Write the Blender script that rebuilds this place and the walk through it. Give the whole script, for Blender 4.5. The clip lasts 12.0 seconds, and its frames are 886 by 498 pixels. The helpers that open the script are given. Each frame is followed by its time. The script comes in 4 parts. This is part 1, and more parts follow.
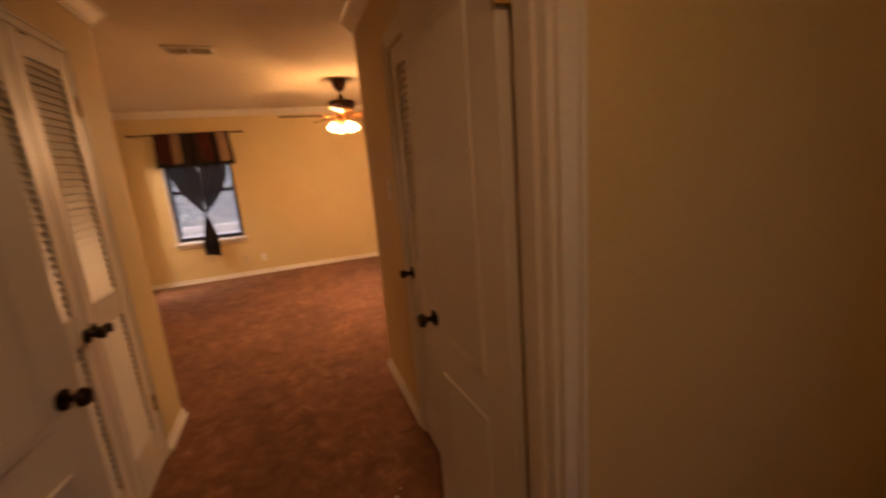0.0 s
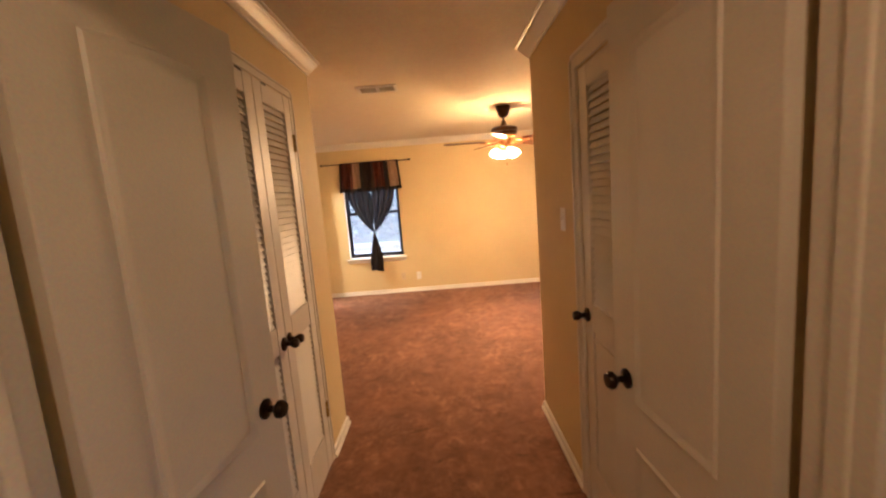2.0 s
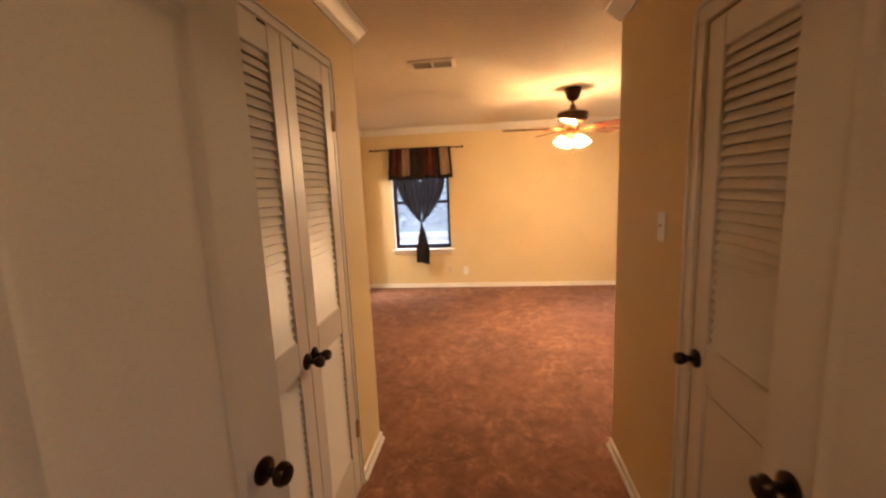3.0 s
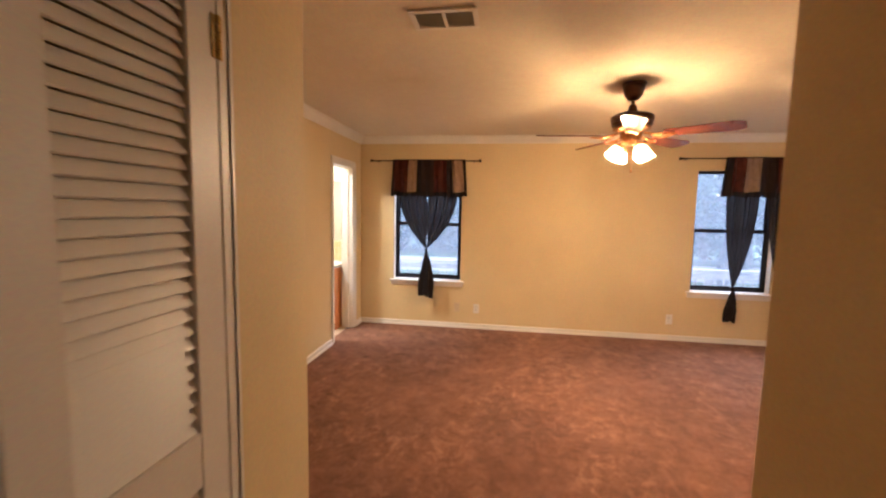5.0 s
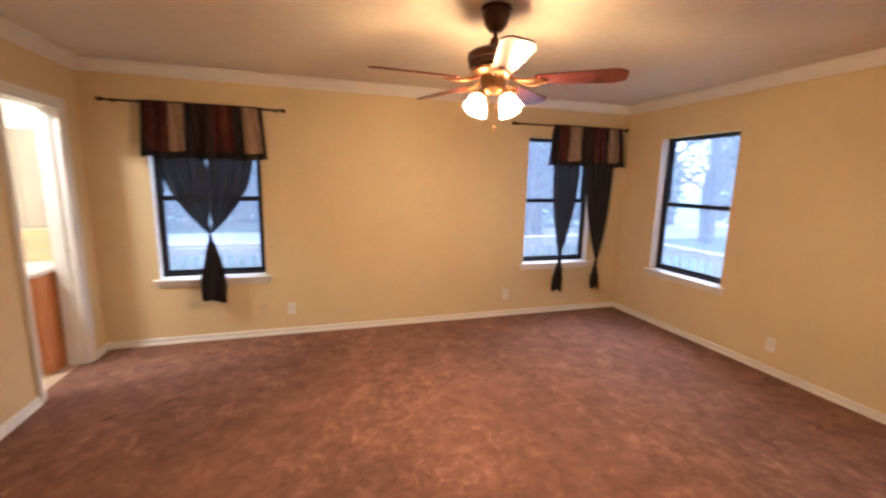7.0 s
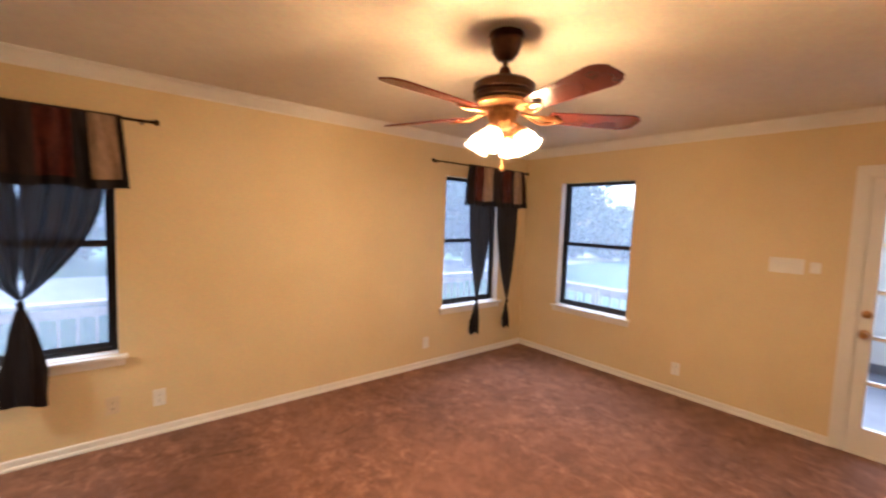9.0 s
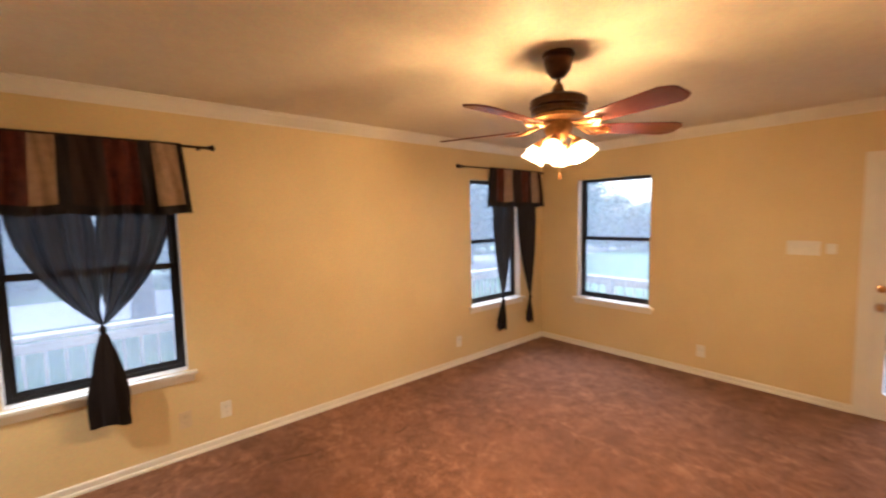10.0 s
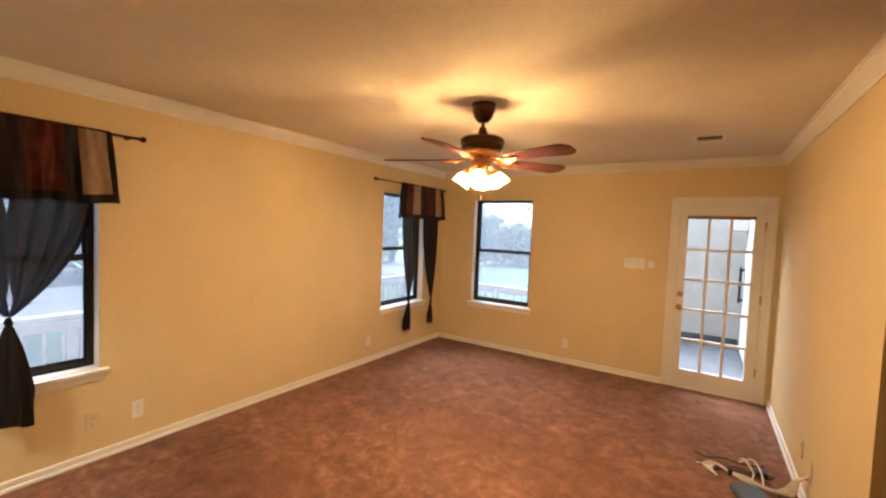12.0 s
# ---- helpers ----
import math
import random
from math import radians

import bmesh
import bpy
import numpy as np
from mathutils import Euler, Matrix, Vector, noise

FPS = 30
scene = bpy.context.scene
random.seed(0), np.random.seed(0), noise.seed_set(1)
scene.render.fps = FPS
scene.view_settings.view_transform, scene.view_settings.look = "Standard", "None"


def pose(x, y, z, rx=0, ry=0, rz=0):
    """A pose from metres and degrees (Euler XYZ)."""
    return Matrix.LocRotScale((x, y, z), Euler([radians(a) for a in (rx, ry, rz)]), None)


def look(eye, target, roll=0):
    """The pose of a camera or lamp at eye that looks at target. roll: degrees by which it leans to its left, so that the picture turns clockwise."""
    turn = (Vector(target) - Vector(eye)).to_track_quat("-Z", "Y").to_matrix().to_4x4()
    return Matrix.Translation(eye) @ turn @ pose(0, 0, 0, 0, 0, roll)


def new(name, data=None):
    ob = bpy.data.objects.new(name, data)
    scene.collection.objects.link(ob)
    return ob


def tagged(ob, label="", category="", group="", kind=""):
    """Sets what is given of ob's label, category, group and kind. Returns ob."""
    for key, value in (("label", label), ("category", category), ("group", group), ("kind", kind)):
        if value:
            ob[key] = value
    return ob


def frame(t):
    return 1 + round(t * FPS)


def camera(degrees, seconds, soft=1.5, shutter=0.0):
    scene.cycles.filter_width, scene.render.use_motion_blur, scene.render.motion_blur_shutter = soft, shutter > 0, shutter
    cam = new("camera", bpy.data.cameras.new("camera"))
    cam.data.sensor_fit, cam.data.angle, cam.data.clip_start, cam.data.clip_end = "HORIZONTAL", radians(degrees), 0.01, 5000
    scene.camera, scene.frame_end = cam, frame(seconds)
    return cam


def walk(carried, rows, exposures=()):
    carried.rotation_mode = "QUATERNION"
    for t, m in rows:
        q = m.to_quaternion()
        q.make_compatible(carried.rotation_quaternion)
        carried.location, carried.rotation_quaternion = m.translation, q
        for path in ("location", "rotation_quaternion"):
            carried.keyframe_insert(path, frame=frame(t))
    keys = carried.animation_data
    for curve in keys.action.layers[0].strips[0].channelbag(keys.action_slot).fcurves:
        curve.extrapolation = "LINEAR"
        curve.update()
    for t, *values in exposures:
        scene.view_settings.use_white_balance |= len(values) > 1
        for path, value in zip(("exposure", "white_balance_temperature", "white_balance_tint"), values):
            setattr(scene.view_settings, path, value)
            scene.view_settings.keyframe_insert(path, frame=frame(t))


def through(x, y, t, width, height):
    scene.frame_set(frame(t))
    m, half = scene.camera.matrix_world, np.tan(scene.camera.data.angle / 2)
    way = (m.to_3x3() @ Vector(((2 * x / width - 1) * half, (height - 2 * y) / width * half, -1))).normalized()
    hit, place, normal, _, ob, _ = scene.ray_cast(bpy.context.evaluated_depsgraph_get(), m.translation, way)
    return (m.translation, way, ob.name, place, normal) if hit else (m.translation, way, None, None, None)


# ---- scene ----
cam = camera(94.9, 12.0, soft=2.2, shutter=0.5)
PATH = [
    (0, (0.023, 0.031, 1.492), (0.681, 1.869, 1.061), -4.6),
    (0.5, (-0.002, 0.053, 1.514), (0.193, 2.018, 1.199), -6.0),
    (1, (-0.021, 0.048, 1.53), (0.026, 2.033, 1.293), -5.5),
    (1.5, (-0.037, 0.083, 1.533), (-0.082, 2.067, 1.28), -6.4),
    (2, (-0.078, 0.21, 1.524), (-0.079, 2.192, 1.257), -4.5),
    (2.5, (-0.141, 0.374, 1.554), (-0.159, 2.36, 1.317), -1.3),
    (3, (-0.132, 0.596, 1.545), (-0.361, 2.558, 1.238), -2.4),
    (3.2, (-0.125, 0.669, 1.541), (-0.405, 2.627, 1.25), -1.9),
    (4.8, (-0.159, 1.487, 1.488), (-0.461, 3.456, 1.309), 0.8),
    (5, (-0.203, 1.605, 1.491), (-0.489, 3.576, 1.301), 1.1),
    (5.5, (-0.226, 1.887, 1.493), (-0.384, 3.872, 1.312), 0.7),
    (6, (-0.222, 2.111, 1.507), (-0.233, 4.096, 1.262), 0.0),
    (6.5, (-0.214, 2.359, 1.523), (0.005, 4.326, 1.235), -0.5),
    (7, (-0.244, 2.606, 1.514), (0.346, 4.488, 1.182), 1.2),
    (7.2, (-0.267, 2.703, 1.542), (0.486, 4.529, 1.23), 0.7),
    (8.8, (-0.691, 3.341, 1.547), (0.625, 4.837, 1.377), 1.6),
    (9, (-0.746, 3.378, 1.552), (0.522, 4.917, 1.401), 2.1),
    (9.5, (-0.94, 3.494, 1.566), (0.192, 5.136, 1.414), 0.2),
    (10, (-1.136, 3.499, 1.604), (0.16, 5.014, 1.445), -1.2),
    (10.5, (-1.329, 3.495, 1.593), (0.26, 4.698, 1.428), -0.8),
    (11, (-1.492, 3.48, 1.596), (0.188, 4.56, 1.491), 0.2),
    (11.5, (-1.625, 3.461, 1.601), (0.048, 4.547, 1.461), 1.1),
    (12, (-1.696, 3.445, 1.583), (-0.017, 4.528, 1.485), 2.3),
]
walk(cam, [(t, look(eye, target, roll)) for t, eye, target, roll in PATH],
     exposures=[(0, 1.72, 7400, 34), (0.5, 2.12, 6800, 26), (1, 2.45, 6200, 20), (1.5, 2.7, 5700, 17), (3, 2.6, 5700, 17), (5, 2.25, 5150, 17), (7, 2.12, 4800, 17), (9.5, 2.12, 5100, 15), (10.5, 2.1, 5450, 11), (12, 2.1, 5600, 11)])

# ---- world, sun, exposure ----
world = bpy.data.worlds.new("world")
scene.world = world
world.use_nodes = True
wn = world.node_tree.nodes
sky = wn.new("ShaderNodeTexSky")
sky.sky_type = "NISHITA"
sky.sun_disc = False
sky.sun_elevation, sky.sun_rotation = radians(49), radians(40)
sky.dust_density, sky.air_density = 3.0, 1.0
world.node_tree.links.new(sky.outputs[0], wn["Background"].inputs[0])
wn["Background"].inputs[1].default_value = 0.15
sun_data = bpy.data.lights.new("sun", "SUN")
sun_data.energy, sun_data.angle, sun_data.color = 4.3, radians(80), (0.97, 0.98, 1.0)
sun = new("sun", sun_data)
sun.matrix_world = look((5, 6, 9), (0, 0, 0))
LAMP_POWER = 3.2      # emission of the glowing fan shades
BULB_POWER = 980.0     # emission of the small bulbs inside them
LAMP_COLOUR = (1.0, 0.645, 0.31)


# ---- materials ----
def mat(name, colour, rough=0.6, metal=0.0, colour2=None, scale=6.0, fine=120.0, bump=0.1, fine_bump=0.0, spec=0.5, piece=0.0, detail=4.0, lo=0.35, hi=0.65):
    """A surface with mottling at a coarse and a fine scale, relief, and a small shift from piece to piece."""
    m = bpy.data.materials.new(name)
    m.use_nodes = True
    nt = m.node_tree
    n, l = nt.nodes, nt.links
    p = n["Principled BSDF"]
    p.inputs["Roughness"].default_value, p.inputs["Metallic"].default_value = rough, metal
    p.inputs["Specular IOR Level"].default_value = spec
    tc = n.new("ShaderNodeTexCoord")
    big, small = n.new("ShaderNodeTexNoise"), n.new("ShaderNodeTexNoise")
    for node, s, d in ((big, scale, detail), (small, fine, 2.0)):
        node.inputs["Scale"].default_value, node.inputs["Detail"].default_value = s, d
        l.new(tc.outputs["Object"], node.inputs["Vector"])
    c2 = colour2 or tuple(c * 0.88 for c in colour)
    ramp = n.new("ShaderNodeValToRGB")
    ramp.color_ramp.elements[0].position, ramp.color_ramp.elements[1].position = lo, hi
    ramp.color_ramp.elements[0].color, ramp.color_ramp.elements[1].color = (*c2, 1), (*colour, 1)
    l.new(big.outputs["Fac"], ramp.inputs["Fac"])
    mix = n.new("ShaderNodeMix")
    mix.data_type, mix.blend_type = "RGBA", "MULTIPLY"
    mix.inputs[0].default_value = 0.25
    l.new(ramp.outputs["Color"], mix.inputs[6])
    l.new(small.outputs["Color"], mix.inputs[7])
    out = mix.outputs[2]
    if piece:
        info, hsv, rng = n.new("ShaderNodeObjectInfo"), n.new("ShaderNodeHueSaturation"), n.new("ShaderNodeMapRange")
        rng.inputs["To Min"].default_value, rng.inputs["To Max"].default_value = 1 - piece, 1 + piece
        l.new(info.outputs["Random"], rng.inputs["Value"])
        l.new(rng.outputs["Result"], hsv.inputs["Value"])
        l.new(out, hsv.inputs["Color"])
        out = hsv.outputs["Color"]
    l.new(out, p.inputs["Base Color"])
    b = n.new("ShaderNodeBump")
    b.inputs["Strength"].default_value, b.inputs["Distance"].default_value = bump, 0.01
    l.new(big.outputs["Fac"], b.inputs["Height"])
    if fine_bump:
        b2 = n.new("ShaderNodeBump")
        b2.inputs["Strength"].default_value, b2.inputs["Distance"].default_value = fine_bump, 0.004
        l.new(small.outputs["Fac"], b2.inputs["Height"])
        l.new(b.outputs["Normal"], b2.inputs["Normal"])
        b = b2
    l.new(b.outputs["Normal"], p.inputs["Normal"])
    return m


def glass_mat(name, tint=(0.97, 0.98, 1.0)):
    m = bpy.data.materials.new(name)
    m.use_nodes = True
    n, l = m.node_tree.nodes, m.node_tree.links
    n.remove(n["Principled BSDF"])
    tr, gl, mx, fr = n.new("ShaderNodeBsdfTransparent"), n.new("ShaderNodeBsdfGlossy"), n.new("ShaderNodeMixShader"), n.new("ShaderNodeLayerWeight")
    steep, gloss = n.new("ShaderNodeMath"), n.new("ShaderNodeMath")
    steep.operation, steep.inputs[1].default_value = "POWER", 5.0
    gloss.operation, gloss.inputs[1].default_value, gloss.inputs[2].default_value = "MULTIPLY_ADD", 0.9, 0.02
    tr.inputs[0].default_value = (*tint, 1)
    gl.inputs["Roughness"].default_value = 0.02
    fr.inputs["Blend"].default_value = 0.5
    l.new(fr.outputs["Facing"], steep.inputs[0])
    l.new(steep.outputs[0], gloss.inputs[0])
    l.new(gloss.outputs[0], mx.inputs[0])
    l.new(tr.outputs[0], mx.inputs[1])
    l.new(gl.outputs[0], mx.inputs[2])
    l.new(mx.outputs[0], n["Material Output"].inputs[0])
    return m


def sheer_mat(name, colour, see, grain=(9, 9, 9), spread=0.7, through=0.0):
    """Thin voile: part of the light goes straight through between the threads."""
    m = bpy.data.materials.new(name)
    m.use_nodes = True
    n, l = m.node_tree.nodes, m.node_tree.links
    p = n["Principled BSDF"]
    p.inputs["Base Color"].default_value, p.inputs["Roughness"].default_value, p.inputs["Specular IOR Level"].default_value = (*colour, 1), 0.8, 0.15
    tr, mx, tc, nz = n.new("ShaderNodeBsdfTransparent"), n.new("ShaderNodeMixShader"), n.new("ShaderNodeTexCoord"), n.new("ShaderNodeTexNoise")
    nz.inputs["Scale"].default_value = 1
    mp = n.new("ShaderNodeMapping")
    mp.inputs["Scale"].default_value = grain
    l.new(tc.outputs["Object"], mp.inputs["Vector"])
    l.new(mp.outputs["Vector"], nz.inputs["Vector"])
    rng = n.new("ShaderNodeMapRange")
    rng.inputs["To Min"].default_value, rng.inputs["To Max"].default_value = see * (1 - spread), see * (1 + spread)
    l.new(nz.outputs["Fac"], rng.inputs["Value"])
    l.new(rng.outputs["Result"], mx.inputs[0])
    cloth, tl = n.new("ShaderNodeMixShader"), n.new("ShaderNodeBsdfTranslucent")
    tl.inputs["Color"].default_value, cloth.inputs[0].default_value = (*colour, 1), through
    l.new(p.outputs[0], cloth.inputs[1])
    l.new(tl.outputs[0], cloth.inputs[2])
    l.new(cloth.outputs[0], mx.inputs[1])
    l.new(tr.outputs[0], mx.inputs[2])
    l.new(mx.outputs[0], n["Material Output"].inputs[0])
    return m


def glow_mat(name, colour, power):
    """Glowing glass."""
    m = bpy.data.materials.new(name)
    m.use_nodes = True
    p = m.node_tree.nodes["Principled BSDF"]
    p.inputs["Base Color"].default_value = (0.9, 0.88, 0.82, 1)
    p.inputs["Emission Color"].default_value, p.inputs["Emission Strength"].default_value = (*colour, 1), power
    return m


def carpet_mat():
    """Cut-pile carpet: rust brown, with brushed lighter and darker nap and a few worn stains."""
    m = bpy.data.materials.new("carpet")
    m.use_nodes = True
    n, l = m.node_tree.nodes, m.node_tree.links
    p = n["Principled BSDF"]
    p.inputs["Roughness"].default_value, p.inputs["Specular IOR Level"].default_value = 0.95, 0.1
    p.inputs["Sheen Weight"].default_value, p.inputs["Sheen Roughness"].default_value = 0.08, 0.5
    tc = n.new("ShaderNodeTexCoord")

    def nz(scale, detail, dist=0.0, stretch=(1, 1, 1), rough=0.5):
        mp, t = n.new("ShaderNodeMapping"), n.new("ShaderNodeTexNoise")
        mp.inputs["Scale"].default_value = stretch
        l.new(tc.outputs["Object"], mp.inputs["Vector"])
        l.new(mp.outputs[0], t.inputs["Vector"])
        t.inputs["Scale"].default_value, t.inputs["Detail"].default_value, t.inputs["Distortion"].default_value = scale, detail, dist
        t.inputs["Roughness"].default_value = rough
        return t

    def ramp(src, a, b, ca, cb):
        r = n.new("ShaderNodeValToRGB")
        r.color_ramp.elements[0].position, r.color_ramp.elements[1].position = a, b
        r.color_ramp.elements[0].color, r.color_ramp.elements[1].color = (*ca, 1), (*cb, 1)
        l.new(src.outputs["Fac"], r.inputs["Fac"])
        return r

    def mul(a, b, f):
        x = n.new("ShaderNodeMix")
        x.data_type, x.blend_type = "RGBA", "MULTIPLY"
        x.inputs[0].default_value = f
        l.new(a, x.inputs[6])
        l.new(b, x.inputs[7])
        return x.outputs[2]

    nap, patch, tuft, stain = nz(8.0, 9.0, 0.5, rough=0.7), nz(1.3, 5.0, 0.8), nz(210.0, 3.0), nz(2.3, 2.0, 0.4)
    base = ramp(nap, 0.30, 0.75, (0.138, 0.057, 0.029), (0.270, 0.128, 0.07))
    c = mul(base.outputs[0], ramp(patch, 0.3, 0.68, (0.78, 0.77, 0.77), (1.12, 1.12, 1.12)).outputs[0], 1.0)
    c = mul(c, ramp(tuft, 0.3, 0.7, (0.74, 0.74, 0.74), (1.25, 1.25, 1.25)).outputs[0], 1.0)
    worn = ramp(nz(1.5, 3.0, 0.6), 0.36, 0.60, (0.25, 0.25, 0.25), (1, 1, 1))
    for scale, stretch, lo, hi, lift in ((12.0, (1.0, 0.6, 1), 0.50, 0.65, 1.38), (23.0, (0.8, 1.0, 1), 0.51, 0.66, 1.3)):
        fleck = nz(scale, 5.0, 0.9, stretch, 0.62)
        tint = ramp(fleck, lo, hi, (0.97, 0.97, 0.97), (lift, lift * 1.06, lift * 1.07))
        x = n.new("ShaderNodeMix")
        x.data_type, x.blend_type = "RGBA", "MULTIPLY"
        l.new(worn.outputs[0], x.inputs[0])
        l.new(c, x.inputs[6])
        l.new(tint.outputs[0], x.inputs[7])
        c = x.outputs[2]
    scuff = nz(6.0, 4.0, 1.4, (0.5, 1.2, 1))
    c = mul(c, ramp(scuff, 0.27, 0.34, (0.62, 0.6, 0.58), (1, 1, 1)).outputs[0], 1.0)
    c = mul(c, ramp(stain, 0.24, 0.30, (0.7, 0.66, 0.63), (1, 1, 1)).outputs[0], 0.8)
    l.new(c, p.inputs["Base Color"])
    b1, b2 = n.new("ShaderNodeBump"), n.new("ShaderNodeBump")
    b1.inputs["Strength"].default_value, b1.inputs["Distance"].default_value = 0.22, 0.012
    b2.inputs["Strength"].default_value, b2.inputs["Distance"].default_value = 0.9, 0.006
    l.new(nap.outputs["Fac"], b1.inputs["Height"])
    l.new(tuft.outputs["Fac"], b2.inputs["Height"])
    l.new(b1.outputs[0], b2.inputs["Normal"])
    l.new(b2.outputs[0], p.inputs["Normal"])
    return m


WALL = mat("wall_paint", (0.71, 0.56, 0.295), 0.62, colour2=(0.68, 0.53, 0.275), scale=2.2, fine=90, bump=0.05, fine_bump=0.12, spec=0.35)
CEIL = mat("ceiling_paint", (0.76, 0.685, 0.545), 0.8, colour2=(0.73, 0.655, 0.515), scale=14, fine=60, bump=0.12, fine_bump=0.18, spec=0.2)
TRIM = mat("white_trim", (0.78, 0.74, 0.66), 0.4, colour2=(0.74, 0.70, 0.61), scale=5, bump=0.03)
DOOR = mat("door_paint", (0.76, 0.72, 0.64), 0.42, colour2=(0.72, 0.68, 0.6), scale=3, fine=200, bump=0.03, fine_bump=0.05)
CARPET = carpet_mat()
BLACK = mat("black_aluminium", (0.012, 0.012, 0.014), 0.4, 0.3, scale=20, bump=0.02)
BRONZE = mat("dark_bronze", (0.022, 0.016, 0.012), 0.28, 0.85, colour2=(0.05, 0.03, 0.018), scale=25, bump=0.03)
BRASS = mat("aged_brass", (0.66, 0.47, 0.17), 0.5, 0.75, colour2=(0.45, 0.30, 0.1), scale=60, bump=0.05)
FANBROWN = mat("fan_bronze", (0.10, 0.045, 0.022), 0.3, 0.7, colour2=(0.06, 0.028, 0.014), scale=18, bump=0.03)
FANGOLD = mat("antique_gold", (0.55, 0.30, 0.10), 0.3, 0.9, colour2=(0.34, 0.17, 0.06), scale=30, bump=0.04)
BLADE = mat("cherry_blade", (0.14, 0.034, 0.02), 0.26, colour2=(0.10, 0.022, 0.013), scale=4, fine=70, bump=0.03)
PLATE = mat("white_plate", (0.8, 0.77, 0.7), 0.35, scale=8, bump=0.01)
PLATE_TAN = mat("painted_plate", (0.66, 0.52, 0.33), 0.5, scale=8, bump=0.02)
SLOT = mat("dark_slot", (0.03, 0.025, 0.02), 0.6)
GLASS = glass_mat("window_glass")
SHADE = glow_mat("glowing_glass", LAMP_COLOUR, LAMP_POWER)
sn, sl = SHADE.node_tree.nodes, SHADE.node_tree.links
s_tr, s_mx = sn.new("ShaderNodeBsdfTransparent"), sn.new("ShaderNodeMixShader")
s_tr.inputs[0].default_value = (1.0, 0.93, 0.8, 1)
s_mx.inputs[0].default_value = 0.6
sl.new(sn["Principled BSDF"].outputs[0], s_mx.inputs[1])
sl.new(s_tr.outputs[0], s_mx.inputs[2])
sl.new(s_mx.outputs[0], sn["Material Output"].inputs[0])
BULB = glow_mat("bulb_glow", LAMP_COLOUR, BULB_POWER)
# sheet added outside the panes; its pale colour hazes the outdoor view
HAZE_SCREEN = sheer_mat("haze_screen", (0.60, 0.68, 0.78), 0.78, spread=0.05, through=0.5)
SHEER = sheer_mat("black_voile", (0.02, 0.018, 0.02), 0.032, (38, 38, 1.2), spread=0.8)
C_BROWN = mat("valance_brown", (0.026, 0.015, 0.012), 0.6, scale=30, fine=300, bump=0.1, fine_bump=0.2, spec=0.1)
C_RUST = mat("valance_rust", (0.085, 0.019, 0.011), 0.5, colour2=(0.045, 0.011, 0.007), scale=20, fine=300, bump=0.1, fine_bump=0.2, spec=0.1)
C_TAN = mat("valance_tan", (0.30, 0.20, 0.125), 0.55, colour2=(0.25, 0.165, 0.105), scale=25, fine=300, bump=0.1, fine_bump=0.2, spec=0.1)
C_BLACK = mat("valance_black", (0.014, 0.011, 0.011), 0.55, scale=30, fine=300, bump=0.1, fine_bump=0.2, spec=0.1)
VANITY = mat("orange_oak", (0.66, 0.27, 0.075), 0.4, colour2=(0.54, 0.2, 0.05), scale=3, fine=50, bump=0.05)
COUNTER = mat("cultured_marble", (0.82, 0.78, 0.7), 0.2, scale=5, bump=0.01)
TILE = mat("cream_tile", (0.72, 0.56, 0.3), 0.25, scale=8, bump=0.02, piece=0.06)
VINYL = mat("vinyl_floor", (0.55, 0.42, 0.26), 0.4, scale=9, bump=0.03)
MIRROR = bpy.data.materials.new("mirror")
MIRROR.use_nodes = True
MIRROR.node_tree.nodes["Principled BSDF"].inputs["Metallic"].default_value = 1.0
MIRROR.node_tree.nodes["Principled BSDF"].inputs["Roughness"].default_value = 0.02
MIRROR.node_tree.nodes["Principled BSDF"].inputs["Base Color"].default_value = (0.9, 0.9, 0.9, 1)
BATHWALL = mat("bath_paint", (0.8, 0.74, 0.6), 0.6, scale=3, fine=90, bump=0.04, fine_bump=0.08)
PORCHWALL = mat("porch_siding", (0.72, 0.70, 0.63), 0.6, scale=4, bump=0.04)
CONCRETE = mat("porch_concrete", (0.15, 0.155, 0.16), 0.7, colour2=(0.12, 0.125, 0.13), scale=6, fine=150, bump=0.06, fine_bump=0.15)
DECKWOOD = mat("weathered_deck", (0.40, 0.37, 0.32), 0.8, colour2=(0.30, 0.275, 0.24), scale=5, fine=80, bump=0.2, fine_bump=0.2, piece=0.12)
GRASS = mat("lawn", (0.075, 0.155, 0.04), 0.9, colour2=(0.055, 0.115, 0.03), scale=0.7, fine=25, bump=0.3, fine_bump=0.6)
DRIVE = mat("driveway", (0.44, 0.43, 0.41), 0.85, colour2=(0.37, 0.36, 0.35), scale=1.2, fine=60, bump=0.05, fine_bump=0.2)
BARK = mat("bark", (0.12, 0.10, 0.08), 0.95, colour2=(0.07, 0.055, 0.045), scale=9, fine=40, bump=0.6, fine_bump=0.5)
LEAF = mat("leaves", (0.12, 0.19, 0.085), 0.6, colour2=(0.085, 0.14, 0.06), scale=3, bump=0.02, spec=0.3)
BRICKRED = mat("house_siding", (0.42, 0.36, 0.30), 0.8, scale=3, bump=0.1)
SHINGLE = mat("roof_shingle", (0.16, 0.14, 0.13), 0.9, colour2=(0.11, 0.1, 0.095), scale=5, fine=40, bump=0.2)
CABLE_W = mat("cable_white", (0.72, 0.66, 0.55), 0.45, scale=30, bump=0.02)
CABLE_B = mat("cable_black", (0.012, 0.012, 0.012), 0.5, scale=30, bump=0.02)
BOXGREEN = mat("grey_green_plastic", (0.04, 0.042, 0.026), 0.5, scale=12, bump=0.03)


